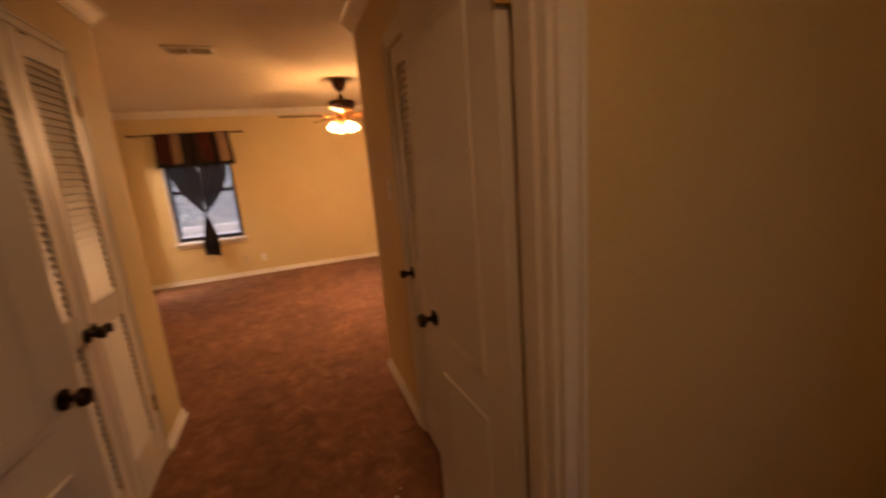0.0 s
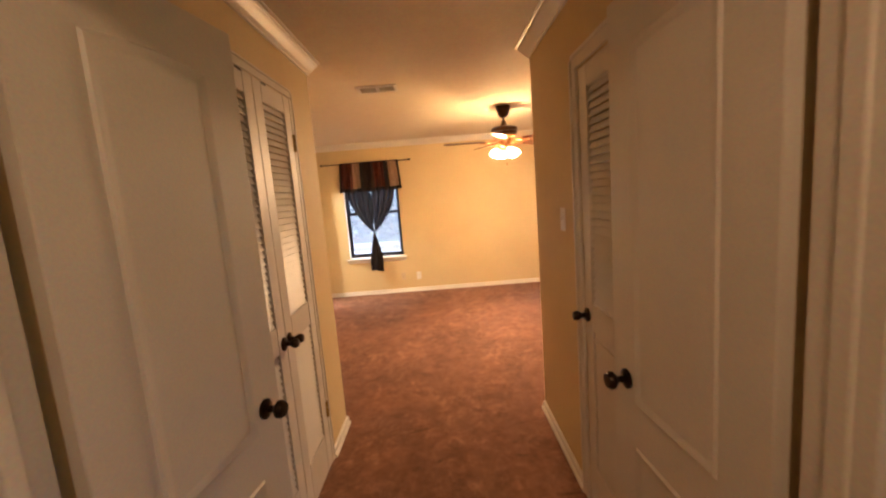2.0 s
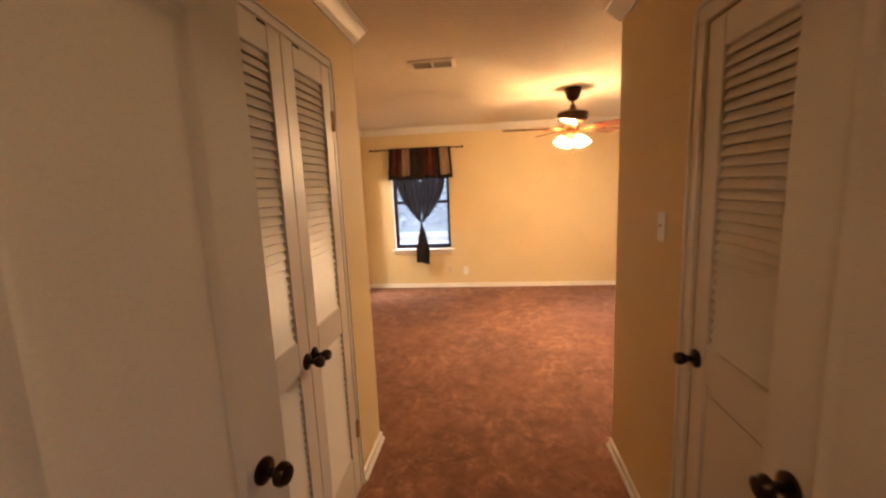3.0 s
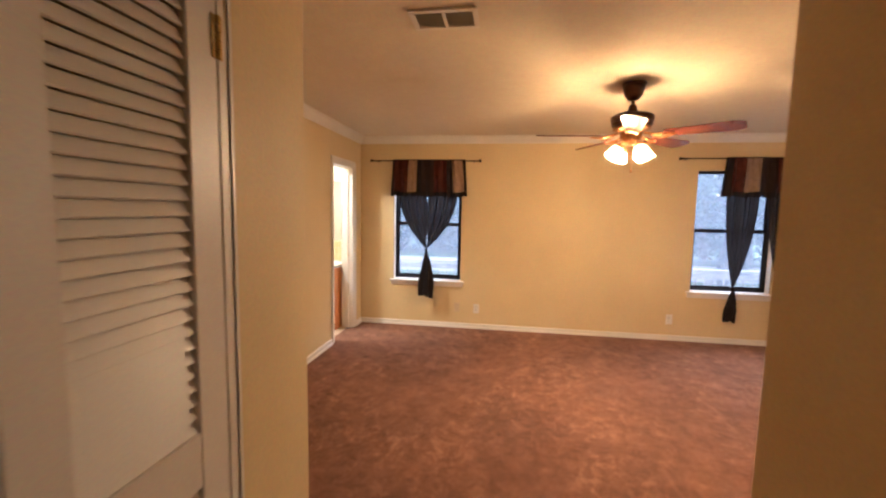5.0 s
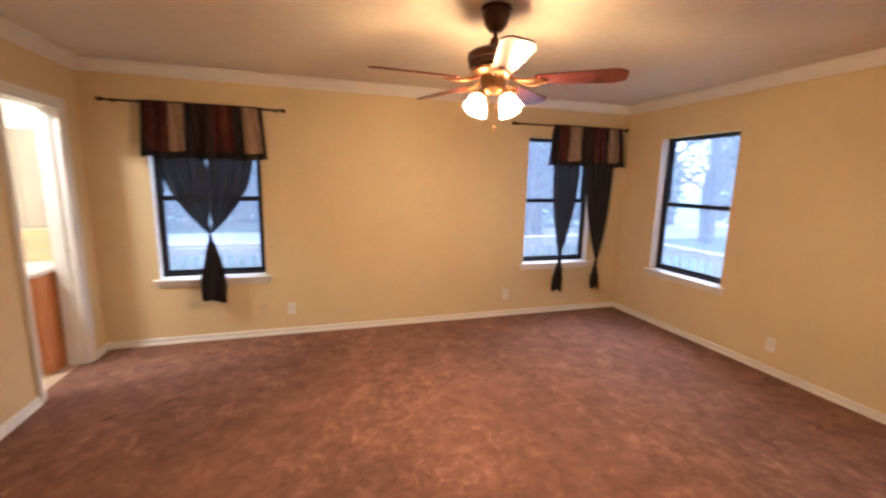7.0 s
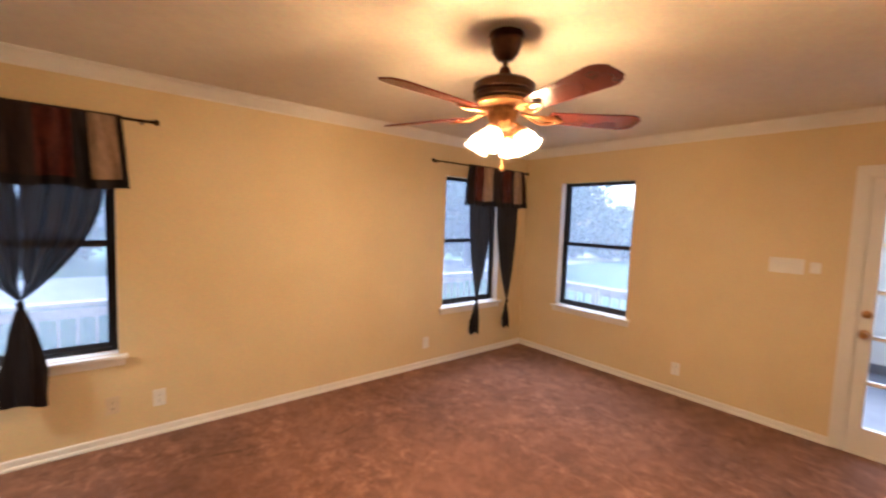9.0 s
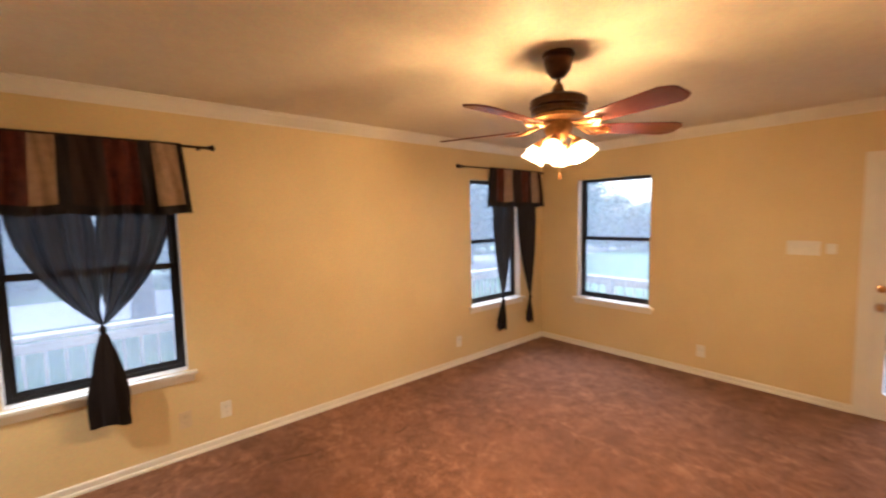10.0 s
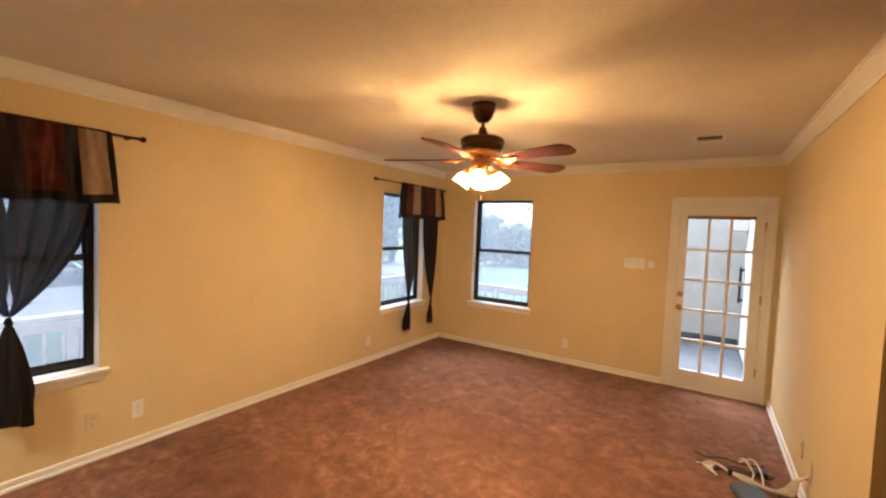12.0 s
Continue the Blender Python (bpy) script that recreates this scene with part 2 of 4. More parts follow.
# ---- mesh helpers ----
def box(bm, x0, x1, y0, y1, z0, z1, bevel=0.0):
    g = bmesh.ops.create_cube(bm, size=1.0)
    for v in g["verts"]:
        v.co = Vector((x0 + (v.co.x + 0.5) * (x1 - x0), y0 + (v.co.y + 0.5) * (y1 - y0), z0 + (v.co.z + 0.5) * (z1 - z0)))
    if bevel:
        edges = list({e for v in g["verts"] for e in v.link_edges})
        bmesh.ops.bevel(bm, geom=edges, offset=bevel, segments=2, affect="EDGES", clamp_overlap=True)
    return bm


def boxes(*specs, bevel=0.0):
    bm = bmesh.new()
    for s in specs:
        box(bm, *s, bevel=bevel)
    return bm


def lathe(profile, seg=32, bm=None, m=None):
    """Turns (radius, z) pairs about z."""
    bm = bm or bmesh.new()
    rings = []
    for r, z in profile:
        rings.append([bm.verts.new((r * math.cos(2 * math.pi * k / seg), r * math.sin(2 * math.pi * k / seg), z)) for k in range(seg)] if r > 1e-6 else [bm.verts.new((0, 0, z))])
    for a, b in zip(rings, rings[1:]):
        for k in range(seg):
            j = (k + 1) % seg
            f = [a[k % len(a)], a[j % len(a)], b[j % len(b)], b[k % len(b)]]
            f = list(dict.fromkeys(f))
            if len(f) > 2:
                bm.faces.new(f)
    bm.normal_update()
    if m is not None:
        vs = [v for ring in rings for v in ring]
        bmesh.ops.transform(bm, matrix=m, verts=vs)
    return bm


def tube(points, radius, seg=8, bm=None):
    """A round rod along points; radius is a number or one per point."""
    bm = bm or bmesh.new()
    pts = [Vector(p) for p in points]
    rings = []
    for i, p in enumerate(pts):
        d = (pts[min(i + 1, len(pts) - 1)] - pts[max(i - 1, 0)]).normalized()
        side = d.cross(Vector((0, 0, 1))) if abs(d.z) < 0.95 else d.cross(Vector((0, 1, 0)))
        side.normalize()
        up = side.cross(d)
        r = radius if isinstance(radius, (int, float)) else radius[i]
        rings.append([bm.verts.new(p + r * (math.cos(2 * math.pi * k / seg) * side + math.sin(2 * math.pi * k / seg) * up)) for k in range(seg)])
    for a, b in zip(rings, rings[1:]):
        for k in range(seg):
            bm.faces.new((a[k], a[(k + 1) % seg], b[(k + 1) % seg], b[k]))
    bm.faces.new(rings[0][::-1])
    bm.faces.new(rings[-1])
    bm.normal_update()
    return bm


def smooth_points(points, n=8):
    """A rounded line through points (Catmull-Rom)."""
    p = [Vector(q) for q in points]
    p = [p[0]] + p + [p[-1]]
    out = []
    for i in range(1, len(p) - 2):
        for k in range(n):
            t = k / n
            a, b, c, d = p[i - 1], p[i], p[i + 1], p[i + 2]
            out.append(0.5 * ((2 * b) + (c - a) * t + (2 * a - 5 * b + 4 * c - d) * t * t + (3 * b - a - 3 * c + d) * t ** 3))
    out.append(p[-2])
    return out


def mesh_of(name, bm, material, smooth=False):
    bmesh.ops.recalc_face_normals(bm, faces=bm.faces)
    me = bpy.data.meshes.new(name)
    bm.to_mesh(me)
    bm.free()
    me.materials.append(material)
    if smooth:
        me.shade_smooth()
        me.set_sharp_from_angle(angle=radians(40))
    return me


def thing(name, label, category, group="", at=None):
    """An empty that carries the parts of one thing."""
    ob = new(name)
    ob.empty_display_size = 0.1
    if at is not None:
        ob.matrix_world = at if isinstance(at, Matrix) else Matrix.Translation(at)
    return tagged(ob, label, category, group)


def part(name, bm, material, parent, label="", smooth=False):
    ob = new(name, mesh_of(name, bm, material, smooth))
    ob.parent = parent
    return tagged(ob, label)


def solo(name, bm, material, label, category, smooth=False, group=""):
    return tagged(new(name, mesh_of(name, bm, material, smooth)), label, category, group)


def structure(name, bm, material, label, category, smooth=False):
    return tagged(new(name, mesh_of(name, bm, material, smooth)), label, category, "", "structure")


# ---- the plan ----
W, E, N, S = -2.025, 3.29, 6.685, 2.845          # bedroom walls
HL, HR, HY = -0.835, 0.545, 0.86                   # passage walls and its start
H = 2.40                                          # ceiling
T = 0.14                                          # wall thickness
AX0, AX1, BX0, BX1, CY0, CY1 = -1.58, -0.71, 1.99, 2.84, 5.32, 6.165
WZ0, WZ1 = 0.60, 2.0
FY0, FY1, FZ = 2.955, 3.70, 1.945                 # glazed door opening
BY0, BY1, BZ = 5.80, 6.405, 1.995                 # bathroom opening
LY0, LY1, RY0, RY1, CZ, RZ = 1.578, 2.44, 1.38, 1.995, 2.085, 2.0   # closet openings and their heads
OX0, OX1, OZ = -0.795, 0.537, 2.06                # double-door opening
OY0 = 0.745                                       # its front face

structure("floor", boxes((W - 0.07, E + 0.07, S - T, N + 0.07, -0.12, 0), (-1.7, 1.4, HY, S - T, -0.12, 0), (-1.9, 2.24, -1.75, HY, -0.12, 0)), CARPET, "rust-brown cut-pile carpet with brushed nap and faint stains", "carpet")
structure("ceiling", boxes((-3.9, 3.44, -1.9, 6.83, H, H + 0.12)), CEIL, "beige-white textured ceiling", "ceiling")

structure("wall_north", boxes(
    (W - T, AX0, N, N + T, -0.1, H), (AX0, AX1, N, N + T, -0.1, WZ0), (AX0, AX1, N, N + T, WZ1, H),
    (AX1, BX0, N, N + T, -0.1, H), (BX0, BX1, N, N + T, -0.1, WZ0), (BX0, BX1, N, N + T, WZ1, H), (BX1, E + T, N, N + T, -0.1, H)),
    WALL, "tan-painted wall with two black-framed windows", "wall")
structure("wall_east", boxes(
    (E, E + T, CY1, N, -0.1, H), (E, E + T, CY0, CY1, -0.1, WZ0), (E, E + T, CY0, CY1, WZ1, H), (E, E + T, FY1, CY0, -0.1, H),
    (E, E + T, FY0, FY1, FZ, H), (E, E + T, S - T, FY0, -0.1, H)),
    WALL, "tan-painted wall with a window and a glazed door", "wall")
structure("wall_west", boxes(
    (W - T, W, S - T, BY0, -0.1, H), (W - T, W, BY0, BY1, BZ, H), (W - T, W, BY1, N, -0.1, H)),
    WALL, "tan-painted wall with the bathroom doorway", "wall")
structure("wall_south_1", boxes((W, HL, S - T, S, -0.1, H)), WALL, "tan-painted wall beside the passage", "wall")
structure("wall_south_2", boxes((HR, E, S - T, S, -0.1, H)), WALL, "tan-painted wall above the loose cables", "wall")
structure("wall_passage_1", boxes(
    (HL - T, HL, LY1, S - T, -0.1, H), (HL - T, HL, LY0, LY1, CZ, H), (HL - T, HL, HY, LY0, -0.1, H)),
    WALL, "tan-painted passage wall with the double closet", "wall")
structure("wall_passage_2", boxes(
    (HR, HR + T, RY1, S - T, -0.1, H), (HR, HR + T, RY0, RY1, RZ, H), (HR, HR + T, HY, RY0, -0.1, H)),
    WALL, "tan-painted passage wall with the single closet", "wall")
structure("wall_entry", boxes(
    (-1.9, OX0, OY0, HY, -0.1, H), (OX0, OX1, OY0, HY, OZ, H), (OX1, 2.24, OY0, HY, -0.1, H)),
    WALL, "tan-painted wall with the double-door opening", "wall")
structure("wall_landing_1", boxes((-1.9, -1.76, -1.75, OY0, -0.1, H)), WALL, "plain tan-painted landing wall", "wall")
# opening added in this unseen wall to let daylight onto the open doors
structure("wall_landing_2", boxes((2.1, 2.24, -1.75, -1.3, -0.1, H), (2.1, 2.24, -0.7, OY0, -0.1, H), (2.1, 2.24, -1.3, -0.7, -0.1, 0.8), (2.1, 2.24, -1.3, -0.7, 2.0, H)), WALL, "plain tan-painted landing wall with an added opening for daylight", "wall")
structure("wall_landing_3", boxes((-1.76, 2.1, -1.75, -1.61, -0.1, H)), WALL, "plain tan-painted landing wall", "wall")
structure("wall_closet_1", boxes((-1.7, -1.6, HY, S - T, -0.1, H)), WALL, "plain back wall of a closet", "wall")
structure("wall_closet_2", boxes((1.3, 1.4, HY, S - T, -0.1, H)), WALL, "plain back wall of a closet", "wall")

# crown moulding and baseboard: profiles run along each wall, mitred at the corners
CROWN = [(0, H - 0.09), (0.010, H - 0.09), (0.012, H - 0.08), (0.024, H - 0.068), (0.045, H - 0.038), (0.055, H - 0.026), (0.059, H - 0.012), (0.07, H - 0.010), (0.07, H - 0.001), (0, H - 0.001)]
BASE = [(0, 0.0), (0.022, 0.0), (0.022, 0.010), (0.018, 0.018), (0.012, 0.021), (0.012, 0.050), (0.009, 0.057), (0.004, 0.06), (0, 0.06)]


def run(name, profile, p0, p1, inward, m0, m1, label, category):
    """A moulding from p0 to p1; inward is the way off the wall; m: 1 for an inside mitre, -1 for an outside one, 0 for a square end."""
    p0, p1, q = Vector((*p0, 0)), Vector((*p1, 0)), Vector((*inward, 0))
    d = (p1 - p0).normalized()
    bm = bmesh.new()
    ends = []
    for p, s in ((p0, m0), (p1, -m1)):
        ends.append([bm.verts.new(p + q * (a + 0.001) + d * (s * a) + Vector((0, 0, z))) for a, z in profile])
    k = len(profile)
    for i in range(k):
        bm.faces.new((ends[0][i], ends[0][(i + 1) % k], ends[1][(i + 1) % k], ends[1][i]))
    bm.faces.new(ends[0])
    bm.faces.new(ends[1][::-1])
    return structure(name, bm, TRIM, label, category)


crown_label, base_label = "white-painted crown moulding under the ceiling", "white-painted baseboard above the carpet"
for p0, p1, q, m0, m1 in (
        ((W, N), (E, N), (0, -1), 1, 1), ((E, N), (E, S), (-1, 0), 1, 1), ((E, S), (HR, S), (0, 1), 1, -1), ((HR, S), (HR, HY), (-1, 0), -1, 1),
        ((HR, HY), (HL, HY), (0, 1), 1, 1), ((HL, HY), (HL, S), (1, 0), 1, -1), ((HL, S), (W, S), (0, 1), -1, 1), ((W, S), (W, N), (1, 0), 1, 1)):
    run("trim_crown", CROWN, p0, p1, q, m0, m1, crown_label, "crown moulding")
for p0, p1, q, m0, m1 in (
        ((W, N), (E, N), (0, -1), 1, 1), ((E, N), (E, FY1 + 0.0725), (-1, 0), 1, 0), ((E, S), (HR, S), (0, 1), 1, -1), ((HR, S), (HR, RY1 + 0.065), (-1, 0), -1, 0),
        ((HL, LY1 + 0.045), (HL, S), (1, 0), 0, -1), ((HL, S), (W, S), (0, 1), -1, 1), ((W, S), (W, BY0 - 0.06), (1, 0), 1, 0), ((W, BY1 + 0.06), (W, N), (1, 0), 0, 1)):
    run("baseboard", BASE, p0, p1, q, m0, m1, base_label, "baseboard")


# ---- door casings ----
def casing_bars(u0, u1, z1, w, depth, sill=0.0):
    """Boxes (u, out, z) of a three-sided casing with a raised outer band."""
    bars = []
    for a, b in ((u0 - w, u0), (u1, u1 + w)):
        outer = (a, a + w * 0.3) if a < u0 else (b - w * 0.3, b)
        bars += [(a, b, 0.0, depth * 0.65, sill, z1), (*outer, depth * 0.65, depth, sill, z1 + w * 0.7)]
    bars += [(u0 - w, u1 + w, 0.0, depth * 0.65, z1, z1 + w), (u0 - w * 0.7, u1 + w * 0.7, depth * 0.65, depth, z1 + w * 0.7, z1 + w)]
    return bars


def casing(name, axis, at, sign, u0, u1, z1, label, w=0.065, depth=0.02):
    """A door casing on the wall plane axis = at, standing out by sign."""
    bm = bmesh.new()
    for a, b, d0, d1, z0, zt in casing_bars(u0, u1, z1, w, depth):
        lo, hi = sorted((at + sign * (d0 + 0.001), at + sign * (d1 + 0.001)))
        if axis == "x":
            box(bm, lo, hi, a, b, z0, zt, bevel=0.003)
        else:
            box(bm, a, b, lo, hi, z0, zt, bevel=0.003)
    return structure(name, bm, TRIM, label, "door casing")


casing("trim_casing_1", "x", HL, 1, LY0, LY1, CZ, "white-painted casing round the double closet", w=0.045, depth=0.012)
casing("trim_casing_2", "x", HR, -1, RY0, RY1, RZ, "white-painted casing round the single closet")
casing("trim_casing_3", "x", E, -1, FY0, FY1, FZ, "white-painted casing round the glazed door", w=0.072)
casing("trim_casing_4", "x", W, 1, BY0, BY1, BZ, "white-painted casing round the bathroom doorway", w=0.055)
casing("trim_casing_5", "y", OY0, -1, OX0, OX1, OZ, "white-painted fluted casing round the double doors", w=0.062, depth=0.024)
# jamb linings
structure("trim_jamb_1", boxes((OX0, OX0 + 0.018, OY0 - 0.004, HY + 0.004, 0, OZ), (OX1 - 0.018, OX1, OY0 - 0.004, HY + 0.004, 0, OZ), (OX0, OX1, OY0 - 0.004, HY + 0.004, OZ - 0.018, OZ),
                               (OX0 + 0.018, OX0 + 0.03, OY0 + 0.03, HY - 0.05, 0, OZ - 0.018), (OX1 - 0.03, OX1 - 0.018, OY0 + 0.03, HY - 0.05, 0, OZ - 0.018), bevel=0.002),
          TRIM, "white-painted jamb with a stop strip", "door jamb")
structure("trim_jamb_2", boxes((W - T - 0.004, W + 0.004, BY0, BY0 + 0.018, 0, BZ), (W - T - 0.004, W + 0.004, BY1 - 0.018, BY1, 0, BZ), (W - T - 0.004, W + 0.004, BY0, BY1, BZ - 0.018, BZ),
                               (W - T + 0.05, W - 0.05, BY1 - 0.03, BY1 - 0.018, 0, BZ - 0.018), bevel=0.002),
          TRIM, "white-painted jamb of the bathroom doorway", "door jamb")
structure("trim_jamb_3", boxes((E - 0.004, E + T + 0.004, FY0, FY0 + 0.012, 0, FZ), (E - 0.004, E + T + 0.004, FY1 - 0.012, FY1, 0, FZ), (E - 0.004, E + T + 0.004, FY0 + 0.012, FY1 - 0.012, FZ - 0.012, FZ), bevel=0.002),
          TRIM, "white-painted jamb of the glazed door", "door jamb")


# ---- knobs and hinges ----
def knob_bm(m, r=0.027):
    """A round knob on a rosette; its axis is +y of the pose m."""
    prof = [(0.0, 0.0), (0.031, 0.0), (0.031, 0.006), (0.022, 0.011), (0.011, 0.014), (0.010, 0.03), (0.016, 0.036), (r, 0.046), (r * 1.02, 0.056), (r * 0.8, 0.066), (0.0, 0.07)]
    return lathe(prof, 24, m=m @ pose(0, 0, 0, -90, 0, 0))


def hinge_bm(m, h=0.09, leaf=0.036):
    bm = bmesh.new()
    box(bm, -leaf, -0.002, -0.0015, 0.0015, -h / 2, h / 2, bevel=0.0006)
    box(bm, 0.002, leaf, -0.0015, 0.0015, -h / 2, h / 2, bevel=0.0006)
    for i in range(5):
        tube([(0, -0.004, -h / 2 + i * h / 5 + 0.001), (0, -0.004, -h / 2 + (i + 1) * h / 5 - 0.001)], 0.0055, 10, bm)
    for sx in (-1, 1):
        for sz in (-1, 0, 1):
            lathe([(0, -0.001), (0.0035, -0.001), (0.003, 0.0022), (0, 0.0025)], 8, bm, pose(sx * leaf * (0.62 if sz else 0.4), -0.001, sz * h * 0.33, 90, 0, 0))
    bm.transform(m)
    return bm


# ---- entry doors: moulded two-panel leaves, standing open into the passage ----
def panel_face(bm, w, y, out, z0, z1, x0, x1, arch):
    """A raised moulding round a sunken field on a door face at y; arch lifts the middle of its top."""
    n = 14
    top = [(x1 - (x1 - x0) * k / n, z1 + arch * math.sin(math.pi * k / n)) for k in range(n + 1)]
    loop = [(x0, z0), (x1, z0)] + top
    cx, cz = (x0 + x1) / 2, (z0 + z1) / 2

    def ring(inset, lift):
        pts = []
        for x, z in loop:
            sx, sz = (x - cx) / ((x1 - x0) / 2), (z - cz) / ((z1 - z0) / 2)
            pts.append(bm.verts.new((x - inset * max(-1, min(1, sx)), y + out * lift, z - inset * max(-1, min(1, sz)))))
        return pts
    rings = [ring(0, 0.0), ring(0.006, 0.0065), ring(0.014, 0.005), ring(0.024, 0.0012), ring(0.03, 0.0006)]
    for a, b in zip(rings, rings[1:]):
        for k in range(len(a)):
            j = (k + 1) % len(a)
            bm.faces.new((a[k], a[j], b[j], b[k]))


def entry_door(name, hinge, latch, sign, label):
    """A leaf from hinge to latch; sign: the side of the leaf (its y) that faces the passage."""
    d = Vector(latch) - Vector(hinge)
    w = d.length
    ob = thing(name, label, "door", "double doors", pose(hinge[0], hinge[1], 0.012, 0, 0, math.degrees(math.atan2(d.y, d.x))))
    part("leaf", boxes((0, w, -0.0175, 0.0175, 0, 2.02), bevel=0.002), DOOR, ob)
    for y, out in ((-0.0175, -1), (0.0175, 1)):
        bm = bmesh.new()
        panel_face(bm, w, y, out, 0.84, 1.875, 0.135, w - 0.13, 0.012)
        part("upper_panel", bm, DOOR, ob, "raised moulding round a sunken field", True)
        bm = bmesh.new()
        panel_face(bm, w, y, out, 0.20, 0.70, 0.135, w - 0.13, 0.0)
        part("lower_panel", bm, DOOR, ob, "", True)
        reach = 1.0 if out == sign else 0.62
        part("knob", knob_bm(pose(w - 0.08, y, 0.90, 0, 0, 0 if out > 0 else 180) @ Matrix.Diagonal((1, reach, 1, 1))), BRONZE, ob, "dark bronze round knob", True)
    for z in (0.22, 1.845):
        part("hinge", hinge_bm(pose(-0.012, -sign * 0.012, z, 0, 0, 90), 0.102, 0.044), BRASS, ob, "brass hinge", True)
    return ob


entry_door("door_1", (-0.768, 0.892), (-0.668, 1.475), -1, "white moulded two-panel door standing open into the passage")
entry_door("door_2", (0.511, 0.892), (0.474, 1.487), 1, "white moulded two-panel door open against the passage wall")


# ---- louvred closet doors ----
def slat_mesh(length):
    bm = bmesh.new()
    box(bm, -length / 2, length / 2, -0.003, 0.003, -0.0165, 0.0165, bevel=0.0015)
    bm.transform(pose(0, 0, 0, 25, 0, 0))
    return mesh_of("slat", bm, DOOR)


def louvre_door(name, at, w, label, lower_louvred, knob_u, hinge_u, group, h=2.02):
    """A leaf in its own frame: u along x, its front at +y, from the floor up."""
    ob = thing(name, label, "closet door", group, at)
    st = 0.085
    zs = (0.22, 0.87, 0.995, h - 0.09)
    for u in (0.0, w - st):
        part("stile", boxes((u, u + st, -0.014, 0.014, 0, h), bevel=0.002), DOOR, ob)
    for z0, z1 in ((0, zs[0]), (zs[1], zs[2]), (zs[3], h)):
        part("rail", boxes((st, w - st, -0.0135, 0.0135, z0, z1), bevel=0.002), DOOR, ob)
    sm = slat_mesh(w - 2 * st - 0.001)
    spans = [(zs[2], zs[3])] + ([(zs[0], zs[1])] if lower_louvred else [])
    for z0, z1 in spans:
        k = round((z1 - z0) / 0.0305)
        for i in range(k):
            s = new("slat", sm)
            s.parent = ob
            s.location = (w / 2, 0, z0 + (z1 - z0) * (i + 0.5) / k)
    if not lower_louvred:
        part("lower_panel", boxes((st, w - st, -0.005, 0.005, zs[0], zs[1]), (st + 0.03, w - st - 0.03, 0.005, 0.009, zs[0] + 0.03, zs[1] - 0.03), bevel=0.002), DOOR, ob)
    part("knob", knob_bm(pose(knob_u, 0.014, 0.90 if lower_louvred else 0.93), 0.021), BRONZE, ob, "dark bronze round knob", True)
    if lower_louvred:
        u = knob_u + (0.085 if knob_u < w / 2 else -0.085)
        part("catch", boxes((u - 0.024, u + 0.024, 0.0142, 0.0165, h - 0.011, h - 0.001), bevel=0.001), BLACK, ob, "small black catch plate")
    for z in (0.33, 1.84):
        part("hinge", hinge_bm(pose(hinge_u, 0.016, z, 0, 0, 180), 0.09, 0.016), BRASS, ob, "brass hinge", True)
    return ob


mid = (LY0 + LY1) / 2
lw = (LY1 - LY0) / 2 - 0.004
louvre_door("closet_door", pose(HL - 0.006, LY1 - 0.002, 0.012, 0, 0, -90), lw, "white louvred closet door, full-height slats, closed", True, lw - 0.03, 0.0, "double closet doors", CZ - 0.016)
louvre_door("closet_door", pose(HL - 0.006, LY0 + lw + 0.002, 0.012, 0, 0, -90), lw, "white louvred closet door, full-height slats, closed", True, 0.03, lw, "double closet doors", CZ - 0.016)
rw = RY1 - RY0 - 0.006
louvre_door("closet_door", pose(HR + 0.012, RY0 + 0.003, 0.012, 0, 0, 90), rw, "white closet door with slats above a plain panel", False, rw - 0.03, 0.0, "", RZ - 0.016)


